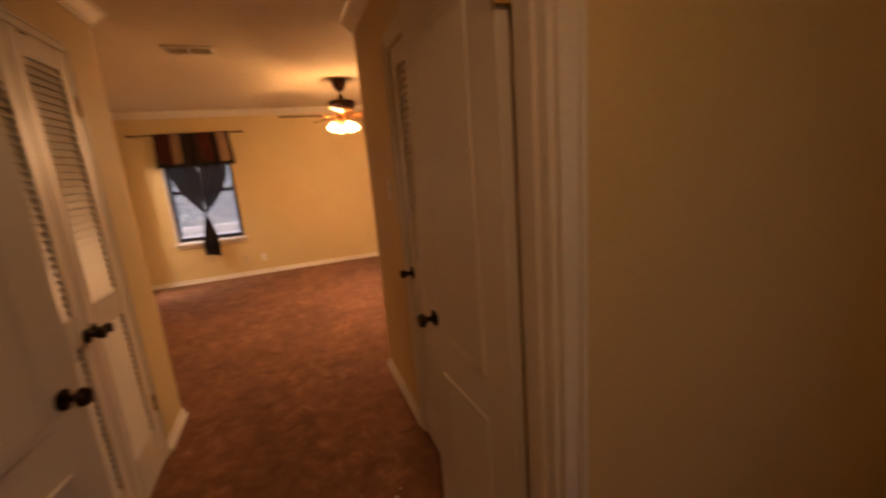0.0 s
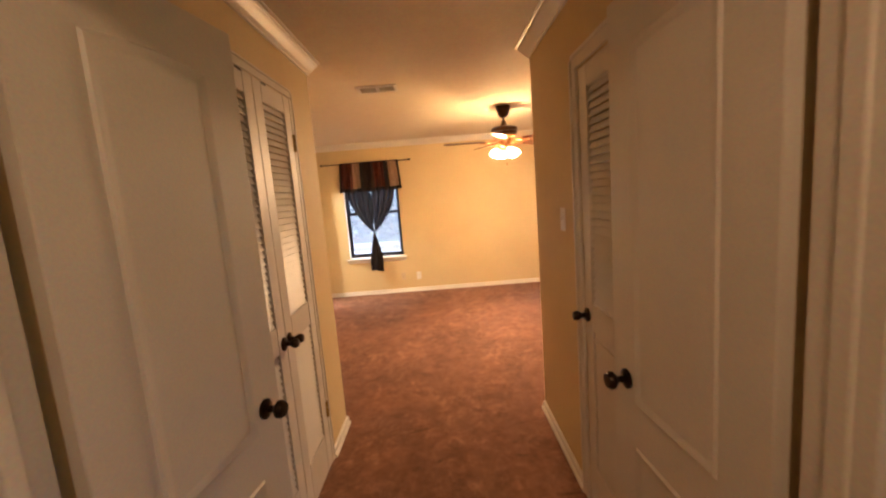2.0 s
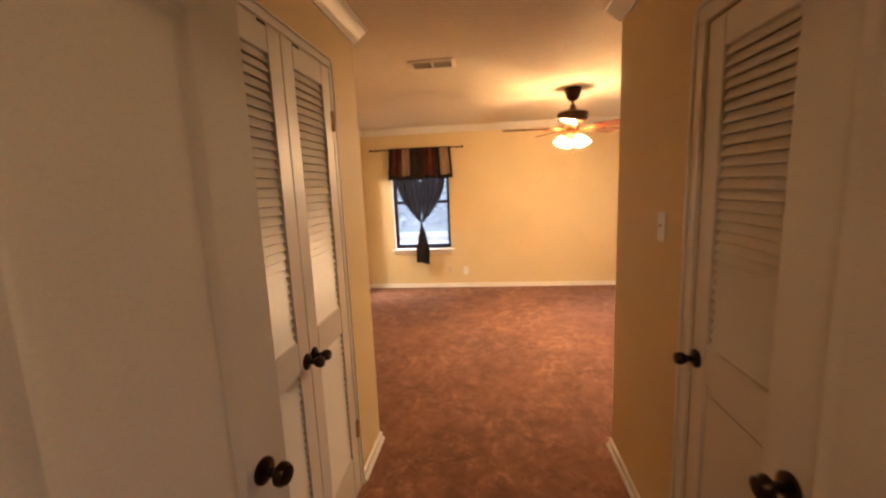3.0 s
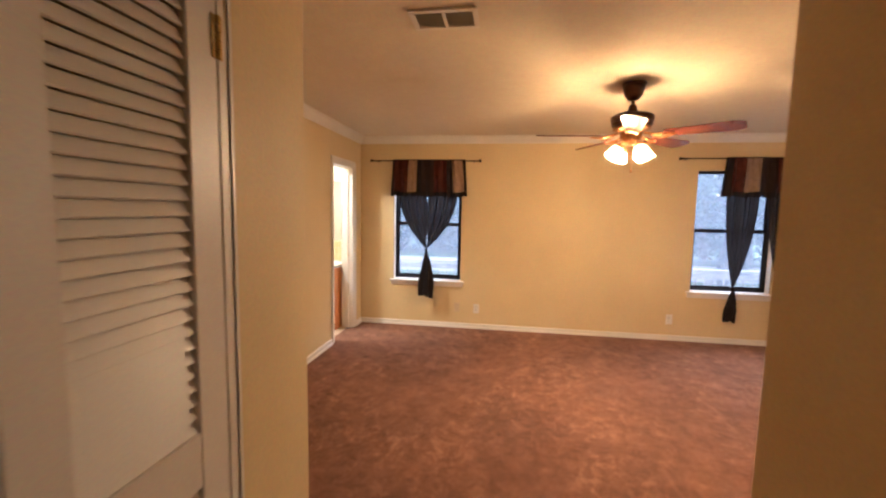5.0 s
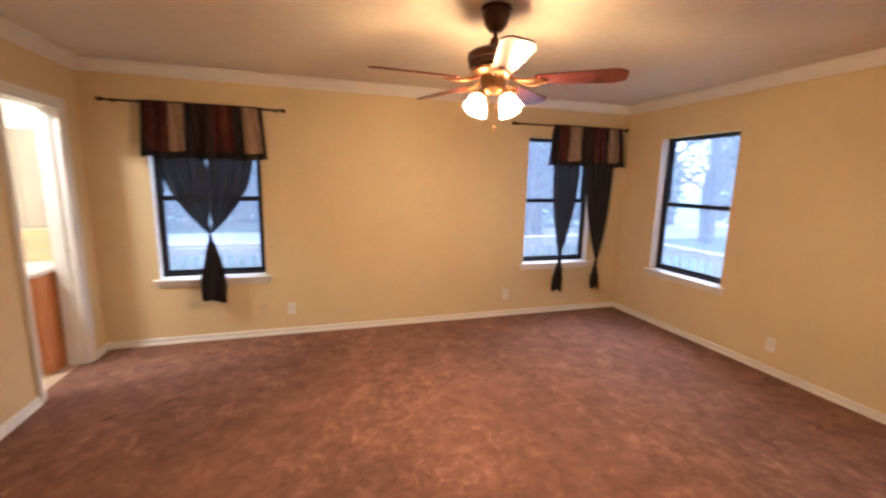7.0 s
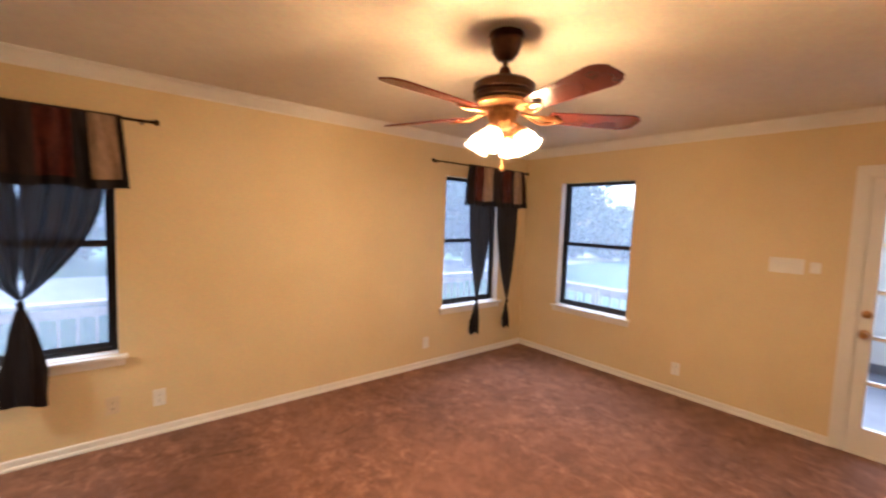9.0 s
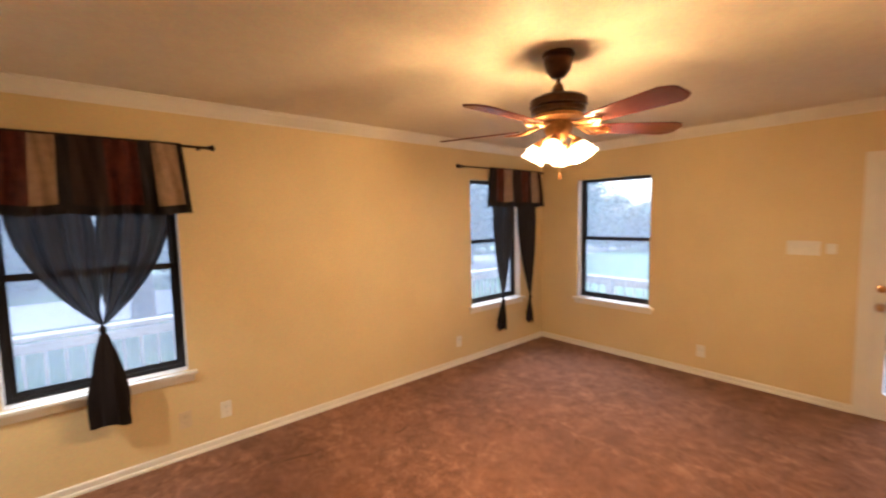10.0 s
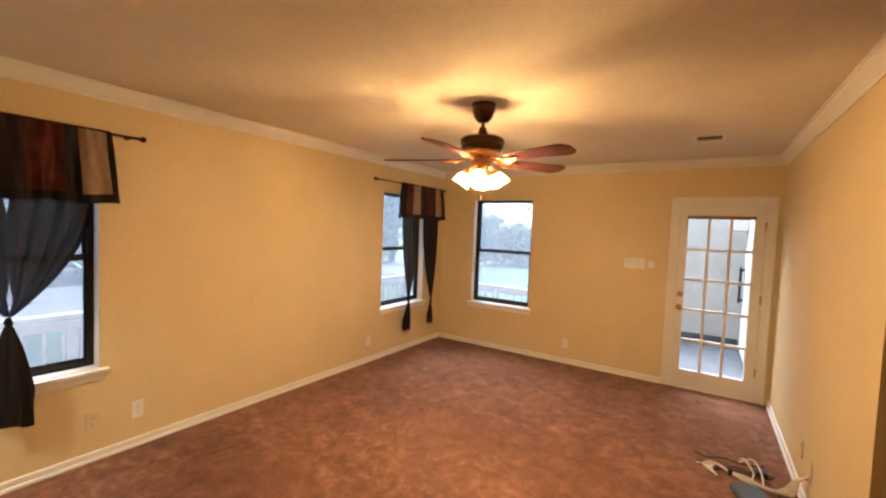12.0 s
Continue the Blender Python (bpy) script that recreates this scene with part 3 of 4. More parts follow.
# ---- windows ----
def window(name, axis, at, u0, u1, label):
    """A black single-hung window in the wall plane at, seen from inside; u runs along the wall, +v goes outdoors."""
    m = pose((u0 + u1) / 2, at, 0) if axis == "y" else pose(at, (u0 + u1) / 2, 0, 0, 0, -90)
    ob = thing(name, label, "window", "black-framed windows", m)
    ob["kind"] = "structure"
    w = (u1 - u0) / 2
    v0, v1 = 0.085, 0.135
    zm = 1.31
    part("window_frame", boxes((-w, -w + 0.035, v0, v1, WZ0, WZ1), (w - 0.035, w, v0, v1, WZ0, WZ1), (-w + 0.035, w - 0.035, v0, v1, WZ0, WZ0 + 0.03), (-w + 0.035, w - 0.035, v0, v1, WZ1 - 0.022, WZ1), bevel=0.003), BLACK, ob)
    for z0, z1, y in ((WZ0 + 0.03, zm + 0.022, v0 + 0.008), (zm - 0.022, WZ1 - 0.022, v0 + 0.03)):
        a, b, cap = -w + 0.035, w - 0.035, (0.034 if z0 < 1.0 else 0.012)
        part("sash", boxes((a, a + 0.018, y, y + 0.02, z0, z1), (b - 0.018, b, y, y + 0.02, z0, z1), (a + 0.018, b - 0.018, y, y + 0.02, z0, z0 + 0.03), (a + 0.018, b - 0.018, y, y + 0.02, z1 - cap, z1), bevel=0.002), BLACK, ob)
        pane = part("pane", boxes((a + 0.018, b - 0.018, y + 0.008, y + 0.012, z0 + 0.03, z1 - cap)), GLASS, ob)
        pane.visible_shadow = False
    part("haze_screen", boxes((-w + 0.03, w - 0.03, v1 + 0.002, v1 + 0.003, WZ0 + 0.02, WZ1 - 0.02)), HAZE_SCREEN, ob, "fine grey screen that veils the view with haze")
    part("latch", boxes((-0.025, 0.025, v0 - 0.004, v0 + 0.008, zm + 0.004, zm + 0.016), bevel=0.002), BLACK, ob)
    part("window_sill", boxes((-w - 0.045, w + 0.045, -0.045, -0.001, WZ0 - 0.024, WZ0 - 0.002), (-w + 0.002, w - 0.002, -0.001, v0 - 0.001, WZ0 + 0.001, WZ0 + 0.004), bevel=0.003), TRIM, ob, "white-painted stool board")
    part("apron", boxes((-w - 0.03, w + 0.03, -0.016, -0.001, WZ0 - 0.075, WZ0 - 0.0245), bevel=0.003), TRIM, ob)
    rev = [(-w + 0.001, -w + 0.004), (w - 0.004, w - 0.001)]
    part("reveal", boxes(*[(a, b, 0.001, v0 - 0.001, WZ0 + 0.004, WZ1 - 0.002) for a, b in rev]), TRIM, ob, "white-painted jamb returns")
    return ob


window("window_1", "y", N, AX0, AX1, "black aluminium single-hung window with a white sill, curtained")
window("window_2", "y", N, BX0, BX1, "black aluminium single-hung window behind two dark curtains")
window("window_3", "x", E, CY0, CY1, "bare black aluminium single-hung window with a white sill")


# ---- glazed door ----
def glazed_door():
    y0, y1, z1 = FY0 + 0.014, FY1 - 0.014, FZ - 0.014
    w = y1 - y0
    ob = thing("door_3", "white fifteen-pane glazed door, closed, brass hinges", "door", at=pose(E + 0.004, y1, 0.01, 0, 0, -90))
    g0, g1, gz0, gz1 = 0.075, w - 0.085, 0.185, z1 - 0.145
    part("stile", boxes((0, g0, 0, 0.04, 0, z1 - 0.01), bevel=0.002), DOOR, ob)
    part("stile", boxes((g1, w, 0, 0.04, 0, z1 - 0.01), bevel=0.002), DOOR, ob)
    part("bottom_rail", boxes((g0, g1, 0.0005, 0.0395, 0, gz0), bevel=0.002), DOOR, ob)
    part("top_rail", boxes((g0, g1, 0.0005, 0.0395, gz1, z1 - 0.01), bevel=0.002), DOOR, ob)
    part("blind_rail", boxes((g0 - 0.01, g1 + 0.01, -0.016, 0.0, gz1 - 0.005, gz1 + 0.03), bevel=0.003), C_TAN, ob, "narrow tan blind headrail")
    b = 0.027
    for i in (1, 2):
        u = g0 + (g1 - g0) * i / 3
        part("muntin", boxes((u - b / 2, u + b / 2, 0.004, 0.036, gz0, gz1), bevel=0.003), DOOR, ob)
    for k in range(1, 5):
        z = gz0 + (gz1 - gz0) * k / 5
        for i in range(3):
            a, c = g0 + (g1 - g0) * i / 3 + (b / 2 if i else 0), g0 + (g1 - g0) * (i + 1) / 3 - (b / 2 if i < 2 else 0)
            part("muntin", boxes((a, c, 0.0045, 0.0355, z - b / 2, z + b / 2), bevel=0.003), DOOR, ob)
    for k in range(5):
        for i in range(3):
            a, c = g0 + (g1 - g0) * i / 3, g0 + (g1 - g0) * (i + 1) / 3
            p = part("pane", boxes((a + 0.008, c - 0.008, 0.018, 0.022, gz0 + (gz1 - gz0) * k / 5 + 0.008, gz0 + (gz1 - gz0) * (k + 1) / 5 - 0.008)), GLASS, ob)
            p.visible_shadow = False
    part("knob", knob_bm(pose(0.038, 0, 0.845, 0, 0, 180), 0.026), FANGOLD, ob, "tarnished brass knob", True)
    part("deadbolt", lathe([(0, 0), (0.028, 0), (0.027, 0.012), (0.012, 0.016), (0.010, 0.026), (0, 0.028)], 20, m=pose(0.038, 0, 0.985, 90, 0, 0)), FANGOLD, ob, "tarnished brass thumb-turn", True)
    for z in (0.28, 1.0, 1.72):
        part("hinge", hinge_bm(pose(w + 0.006, 0.001, z), 0.085, 0.012), FANGOLD, ob, "brass hinge", True)
    part("threshold", boxes((-0.01, w + 0.01, -0.02, 0.1, -0.008, 0.006), bevel=0.002), TRIM, ob)
    return ob


glazed_door()


# ---- curtain rods, valances, sheers ----
def rod(x0, x1, z, label):
    y = N - 0.062
    ob = thing("curtain_rod", label, "curtain rod", "curtain rods")
    part("pole", tube([(x0, y, z), (x1, y, z)], 0.008, 12), BRONZE, ob, "", True)
    for x, s in ((x0, -1), (x1, 1)):
        part("finial", lathe([(0, -0.006), (0.012, -0.004), (0.012, 0.004), (0.009, 0.008), (0.018, 0.018), (0.02, 0.028), (0.014, 0.038), (0, 0.042)], 16, m=pose(x, y, z, 0, 90 * s, 0)), BRONZE, ob, "", True)
        part("bracket", boxes((x - s * 0.05 - 0.008, x - s * 0.05 + 0.008, y - 0.002, N - 0.0005, z - 0.012, z - 0.0078), (x - s * 0.05 - 0.012, x - s * 0.05 + 0.012, N - 0.004, N - 0.0005, z - 0.014, z + 0.014), bevel=0.001), BRONZE, ob)
    return ob


def sheet(fn, nu, nv, thick=0.0):
    """A cloth from fn(u, v), u and v from 0 to 1."""
    bm = bmesh.new()
    g = [[bm.verts.new(fn(i / nu, j / nv)) for j in range(nv + 1)] for i in range(nu + 1)]
    for i in range(nu):
        for j in range(nv):
            bm.faces.new((g[i][j], g[i + 1][j], g[i + 1][j + 1], g[i][j + 1]))
    bm.normal_update()
    if thick:
        bmesh.ops.solidify(bm, geom=bm.faces[:], thickness=thick)
    return bm


def valance(x0, x1, z1, z0, bands, label, flare=0.032):
    """A gathered valance in upright colour bands with a black hem."""
    ob = thing("valance", label, "valance", "valances")
    y = N - 0.085
    total = sum(b for b, _ in bands)

    def place(s, z):
        f = (z1 - z) / (z1 - z0)
        x = x0 + (x1 - x0) * s + flare * f * (s - 0.5) * 2
        fold = (0.009 + 0.015 * f) * math.sin(s * 47 + 1.8 * math.sin(s * 9) + 0.8 * f) + 0.010 * f * math.sin(s * 17 + 2) + 0.006 * (1 - 0.5 * f) * math.sin(s * 97 + 14 * z)
        return Vector((x, y - 0.004 + fold - 0.012 * f, z + 0.007 * math.sin(s * 21) * f))
    hem = z0 + 0.055
    s0 = 0.0
    for b, material in bands:
        s1 = s0 + b / total
        part("cloth_band", sheet(lambda u, v, a=s0, c=s1: place(a + (c - a) * u, z1 + (hem - z1) * v), 14, 12, 0.0015), material, ob, "", True)
        s0 = s1
    part("hem", sheet(lambda u, v: place(u, hem + (z0 - hem) * v) + Vector((0, -0.003, 0)), 90, 4, 0.002), C_BLACK, ob, "black hem band", True)
    for s in (0.0, 1.0):
        part("side_return", sheet(lambda u, v, s=s: place(s, z1 + (z0 - z1) * v) + Vector((0, 0.001 + 0.04 * u, 0)), 3, 10, 0.0015), C_BLACK, ob, "", True)
    part("rod_pocket", sheet(lambda u, v: Vector((x0 + (x1 - x0) * u, N - 0.062 + 0.0125 * math.cos(2 * math.pi * v) + 0.002 * math.sin(u * 80), z1 + 0.004 + 0.0125 * math.sin(2 * math.pi * v))), 90, 8), C_BROWN, ob, "", True)
    return ob


def sheer(xl, xr, z1, knot, tail, label, half=0.0, width=0.055):
    """A voile panel that hangs from z1, is drawn into a knot and ends in a tail."""
    ob = thing("sheer_curtain", label, "curtain", "sheer curtains")
    y = N - 0.06
    kx, kz = knot

    def cloth(u, v):
        t = v
        pull = t ** (2.0 if half else 2.05)
        a = xl + (kx - 0.012 - xl) * pull
        b = xr + (kx + 0.012 - xr) * pull
        x = a + (b - a) * u + 0.004 * math.sin(u * 23 + 3 * t)
        if not half:                       # the two edges part a little above the knot
            gap = 0.011 * math.exp(-((t - 0.86) / 0.075) ** 2) + 0.009 * math.exp(-((t - 0.09) / 0.06) ** 2)
            x += (gap if u > 0.5 else -gap) * (1 - abs(2 * u - 1))
        amp = 0.012 + 0.026 * t * (1 - t * 0.6)
        yy = y - 0.018 + amp * (math.sin(u * 46 + 2 * math.sin(u * 7)) + 0.4 * math.sin(u * 91 + 2 * t)) * (1 - (0.8 if half else 0.5) * t)
        return Vector((x, yy - 0.03 * t * t, z1 + (kz + 0.03 - z1) * t))
    if half:
        part("cloth", sheet(cloth, 72, 40), SHEER, ob, "see-through dark voile", True)
    else:
        part("cloth", sheet(lambda u, v: cloth(0.4999 * u, v), 50, 40), SHEER, ob, "see-through dark voile", True)
        part("cloth", sheet(lambda u, v: cloth(0.5001 + 0.4999 * u, v), 50, 40), SHEER, ob, "see-through dark voile", True)
    yk = y - 0.048
    bm = bmesh.new()
    bmesh.ops.create_icosphere(bm, subdivisions=3, radius=0.022)
    for v in bm.verts:
        v.co = Vector((v.co.x * 0.85, v.co.y * 0.8, v.co.z * 1.3)) * (1 + 0.18 * noise.noise(v.co * 60))
        v.co += Vector((kx, yk, kz))
    part("knot", bm, C_BLACK, ob, "twisted dark knot", True)

    def tail_cloth(u, v):
        w = 0.010 + (width - 0.010) * min(1.0, (v * 1.5) ** 0.8)
        ang = 2 * math.pi * u
        r = 1 + 0.22 * math.sin(5 * ang + 3 * v) + 0.1 * math.sin(9 * ang)
        return Vector((kx + 0.02 * (0.5 - v) * half + w * r * math.cos(ang), yk + 0.012 * v + 0.5 * w * r * math.sin(ang), kz - 0.015 + (tail - kz + 0.015 + 0.016 * math.sin(3 * ang) + (0.03 if not half else 0.012) * max(0.0, -math.cos(ang))) * v))
    part("tail", sheet(tail_cloth, 40, 22), C_BLACK, ob, "dark gathered tail", True)
    return ob


rod(-1.835, -0.52, 2.095, "dark bronze curtain rod with ball finials over the window")
valance(-1.575, -0.675, 2.095, 1.655, [(0.35, C_BROWN), (2.2, C_RUST), (1.4, C_TAN), (0.7, C_BLACK), (1.9, C_BROWN), (2.0, C_RUST), (0.9, C_BLACK), (1.7, C_TAN), (0.35, C_BLACK)],
        "striped rust, tan and dark brown valance with a black hem")
sheer(-1.50, -0.76, 1.70, (-1.135, 0.985), 0.40, "sheer black curtain drawn into one knot with a hanging tail", width=0.086)
rod(1.79, 3.19, 2.125, "dark bronze curtain rod with ball finials in the corner")
valance(2.255, 3.135, 2.125, 1.70, [(0.7, C_BLACK), (1.5, C_RUST), (1.8, C_TAN), (2.0, C_BROWN), (1.6, C_RUST), (0.6, C_BLACK), (1.7, C_TAN), (0.6, C_BROWN)],
        "striped rust, tan and brown valance hung off-centre on its rod")
sheer(2.27, 2.61, 1.74, (2.395, 0.665), 0.285, "sheer black curtain panel knotted above a short tail", half=1, width=0.06)
sheer(2.70, 3.06, 1.74, (2.90, 0.60), 0.285, "sheer black curtain panel knotted above a short tail", half=-1, width=0.05)


# ---- ceiling fan ----
FX, FYC, BLADE_Z, BLADE_R, BLADE_A = 0.676, 4.704, 2.036, 0.66, 39


def ceiling_fan():
    ob = thing("ceiling_fan", "bronze five-blade ceiling fan with four glowing glass shades", "ceiling fan", at=(FX, FYC, 0))
    part("canopy", lathe([(0, H - 0.001), (0.078, H - 0.001), (0.08, H - 0.012), (0.07, H - 0.02), (0.074, H - 0.03), (0.07, H - 0.05), (0.066, H - 0.054), (0.06, H - 0.085), (0.034, H - 0.118), (0.016, H - 0.123), (0, H - 0.123)], 40), FANBROWN, ob, "", True)
    part("downrod", tube([(0, 0, H - 0.10), (0, 0, H - 0.18)], 0.0125, 16), FANBROWN, ob, "", True)
    part("coupling", lathe([(0.014, 2.255), (0.022, 2.25), (0.03, 2.22), (0.045, 2.193), (0, 2.193)], 32), FANBROWN, ob, "", True)
    t = 2.197
    part("motor_housing", lathe([(0, t), (0.05, t - 0.002), (0.12, t - 0.012), (0.142, t - 0.028), (0.142, t - 0.058), (0.13, t - 0.064), (0.136, t - 0.07), (0.134, t - 0.09), (0.11, t - 0.1), (0.105, t - 0.112), (0, t - 0.112)], 48), FANBROWN, ob, "", True)
    part("gold_band", lathe([(0.105, t - 0.098), (0.124, t - 0.102), (0.126, t - 0.118), (0.10, t - 0.128), (0.085, t - 0.132), (0, t - 0.132)], 48), FANGOLD, ob, "antique gold ring", True)
    part("switch_housing", lathe([(0.07, t - 0.13), (0.074, t - 0.15), (0.07, t - 0.158), (0.072, t - 0.165), (0.06, t - 0.195), (0.045, t - 0.215), (0.03, t - 0.225), (0, t - 0.225)], 40), FANGOLD, ob, "antique gold light fitting", True)
    for k in range(5):
        m = pose(0, 0, BLADE_Z, 0, 0, BLADE_A + 72 * k) @ pose(0, 0, 0, -12, 0, 0)
        bm = bmesh.new()
        outline = []
        r0, r1 = 0.215, BLADE_R
        for u, wd in ((0, 0.046), (0.03, 0.052), (0.5, 0.064), (0.84, 0.073), (0.88, 0.073), (0.955, 0.058), (0.995, 0.04), (1.0, 0.034)):
            outline.append((r0 + (r1 - r0) * u, wd))
        pts = [(r, wd) for r, wd in outline] + [(r, -wd) for r, wd in reversed(outline)]
        f = bm.faces.new([bm.verts.new((x, y, 0)) for x, y in pts])
        bm.normal_update()
        bmesh.ops.solidify(bm, geom=[f], thickness=0.007)
        bm.transform(m)
        blade = part("blade", bm, BLADE, ob, "cherry-stained wooden blade")
        bm = bmesh.new()
        for s in (-1, 1):
            tube(smooth_points([(0.10, 0.0, 0.012), (0.15, s * 0.022, -0.004), (0.19, s * 0.036, -0.012), (0.24, s * 0.03, -0.011), (0.275, 0.0, -0.011)], 5), [0.006] * 21, 8, bm)
        box(bm, 0.205, 0.285, -0.012, 0.012, -0.013, -0.007, bevel=0.002)
        tube([(0.085, 0, 0.016), (0.13, 0, 0.008), (0.2, 0, -0.01)], 0.0075, 8, bm)
        bm.transform(m)
        part("blade_iron", bm, FANGOLD, blade, "scrolled gold blade bracket", True)
    for k in range(4):
        a = 20 + 90 * k
        c, s = math.cos(radians(a)), math.sin(radians(a))
        arm = part("lamp_arm", tube(smooth_points([(0.04 * c, 0.04 * s, t - 0.20), (0.068 * c, 0.068 * s, t - 0.205), (0.084 * c, 0.084 * s, t - 0.222), (0.088 * c, 0.088 * s, t - 0.236)], 5), 0.009, 10), FANGOLD, ob, "curved gold lamp arm", True)
        m = pose(0.088 * c, 0.088 * s, t - 0.236, 0, 0, a) @ pose(0, 0, 0, 0, -31, 0)
        part("lamp_socket", lathe([(0, 0.014), (0.024, 0.012), (0.034, -0.004), (0.036, -0.018), (0.028, -0.024), (0, -0.024)], 20, m=m), FANGOLD, arm, "", True)
        bm = bmesh.new()
        seg = 40
        prof = [(0.024, -0.010), (0.031, -0.018), (0.042, -0.038), (0.047, -0.056), (0.048, -0.071), (0.053, -0.084), (0.057, -0.091)]
        rings = []
        for i, (r, z) in enumerate(prof):
            wob = 0.09 * max(0, (i - 3) / 3)
            rings.append([bm.verts.new((r * (1 + wob * math.cos(6 * 2 * math.pi * q / seg)) * math.cos(2 * math.pi * q / seg), r * (1 + wob * math.cos(6 * 2 * math.pi * q / seg)) * math.sin(2 * math.pi * q / seg), z)) for q in range(seg)])
        for p, q in zip(rings, rings[1:]):
            for i in range(seg):
                bm.faces.new((p[i], p[(i + 1) % seg], q[(i + 1) % seg], q[i]))
        bm.normal_update()
        bmesh.ops.solidify(bm, geom=bm.faces[:], thickness=0.003)
        bm.transform(m)
        shade = part("shade", bm, SHADE, arm, "lit frosted tulip glass shade", True)
        bm = bmesh.new()
        bmesh.ops.create_icosphere(bm, subdivisions=2, radius=0.019, matrix=m @ pose(0, 0, -0.066))
        part("bulb", bm, BULB, arm, "small glowing bulb", True)
    bm = bmesh.new()
    for i in range(26):
        bmesh.ops.create_icosphere(bm, subdivisions=1, radius=0.0022, matrix=Matrix.Translation((0.012, 0, t - 0.225 - i * 0.0062)))
    chain = part("pull_chain", bm, FANGOLD, ob, "beaded pull chain")
    part("pull_knob", lathe([(0, 0.0), (0.004, -0.002), (0.006, -0.012), (0.009, -0.022), (0.006, -0.03), (0, -0.032)], 14, m=pose(0.012, 0, t - 0.385)), FANGOLD, chain, "", True)
    return ob


ceiling_fan()


# ---- small fittings ----
def outlet(m, label, material=PLATE, group="outlets"):
    """A duplex outlet; its face is -y of m."""
    ob = thing("outlet", label, "outlet", group, m)
    part("cover_plate", boxes((-0.036, 0.036, -0.006, -0.0005, -0.058, 0.058), bevel=0.002), material, ob)
    for z in (-0.02, 0.02):
        rec = part("receptacle", lathe([(0, -0.0085), (0.0145, -0.0085), (0.016, -0.006), (0.016, -0.0045)], 20, m=pose(0, 0, z, -90, 0, 0) @ pose(0, 0, 0, 0, 0, 0) @ Matrix.Diagonal((1, 1, -1, 1))), material, ob)
        part("slots", boxes((-0.0065, -0.0045, -0.0092, -0.0084, z - 0.002, z + 0.006), (0.0045, 0.0065, -0.0092, -0.0084, z - 0.002, z + 0.006), (-0.0018, 0.0018, -0.0092, -0.0084, z - 0.0095, z - 0.006)), SLOT, rec)
    part("screw", lathe([(0, -0.0075), (0.003, -0.0072), (0.0034, -0.005)], 10, m=pose(0, 0, 0, -90, 0, 0) @ Matrix.Diagonal((1, 1, -1, 1))), material, ob)
    return ob


outlet(pose(-0.5, N, 0.255), "white duplex outlet low on the tan wall")
outlet(pose(-0.75, N, 0.262), "tan-painted outlet below the knotted curtain", PLATE_TAN)
outlet(pose(1.79, N, 0.25), "white duplex outlet low on the tan wall")
outlet(pose(E, 4.825, 0.24, 0, 0, -90), "white duplex outlet below the bare window wall")
outlet(pose(1.735, S, 0.265, 0, 0, 180), "tan-painted outlet above the loose cables", PLATE_TAN)


def switch(m, label, gangs):
    ob = thing("light_switch", label, "light switch", at=m)
    w = 0.036 + 0.023 * (gangs - 1)
    part("cover_plate", boxes((-w, w, -0.006, -0.0005, -0.058, 0.058), bevel=0.002), PLATE, ob)
    for i in range(gangs):
        u = (i - (gangs - 1) / 2) * 0.046
        part("toggle", boxes((u - 0.005, u + 0.005, -0.016, -0.005, -0.002, 0.012), bevel=0.001), PLATE, ob)
    return ob


switch(pose(HR, 2.275, 1.35, 0, 0, 90) @ pose(0, 0, 0, 0, 0, -180), "white single-toggle light switch on the passage wall", 1)
switch(pose(E, 4.105, 1.285, 0, 0, -90), "wide white light switch beside the glazed door", 4)
th = thing("thermostat", "small white dial thermostat beside the switches", "thermostat", at=pose(E, 3.935, 1.285, 0, 0, -90))
part("body", boxes((-0.03, 0.03, -0.018, -0.0005, -0.04, 0.04), bevel=0.004), PLATE, th)
part("dial", lathe([(0, -0.028), (0.017, -0.028), (0.02, -0.02), (0.02, -0.0175)], 24, m=pose(0, 0, 0, -90, 0, 0) @ Matrix.Diagonal((1, 1, -1, 1))), PLATE, th, "", True)


def ceiling_vent(x, y, wx, wy, label, slats, along_x):
    ob = thing("ceiling_vent", label, "ceiling vent", "ceiling vents", (x, y, H))
    f, lip = 0.025, (-0.011 if along_x else -0.0044)
    part("frame", boxes((-wx, wx, -wy, -wy + f, lip, -0.001), (-wx, wx, wy - f, wy, lip, -0.001), (-wx, -wx + f, -wy + f, wy - f, lip, -0.001), (wx - f, wx, -wy + f, wy - f, lip, -0.001), (-0.008, 0.008, -wy + f, wy - f, lip, -0.001), bevel=0.002), TRIM, ob)
    # flat dark plate colours in the shade inside the duct
    part("backing", boxes((-wx + f, wx - f, -wy + f, wy - f, -0.0035, -0.0015)), SLOT, ob, "dark plate for the shade in the duct")
    for i in range(slats):
        s = (i + 0.5) / slats * 2 - 1
        bm = bmesh.new()
        if along_x:
            box(bm, -wx + f, wx - f, -0.004, 0.004, -0.0008, 0.0008)
            bm.transform(pose(0, s * (wy - f), -0.007, 50, 0, 0))
        else:
            box(bm, -0.0016, 0.0016, -wy + f, wy - f, -0.0006, 0.0006)
            bm.transform(pose(s * (wx - f), 0, -0.0046, 0, 55, 0))
        # first slats of the square vent are dark to imitate shaded gaps
        part("slat", bm, TRIM if along_x or i > 3 else SLOT, ob)
    return ob


ceiling_vent(-0.505, 3.61, 0.16, 0.10, "white louvred ceiling vent near the passage", 9, True)
ceiling_vent(2.24, 3.47, 0.11, 0.11, "white louvred ceiling vent near the glazed door", 6, False)

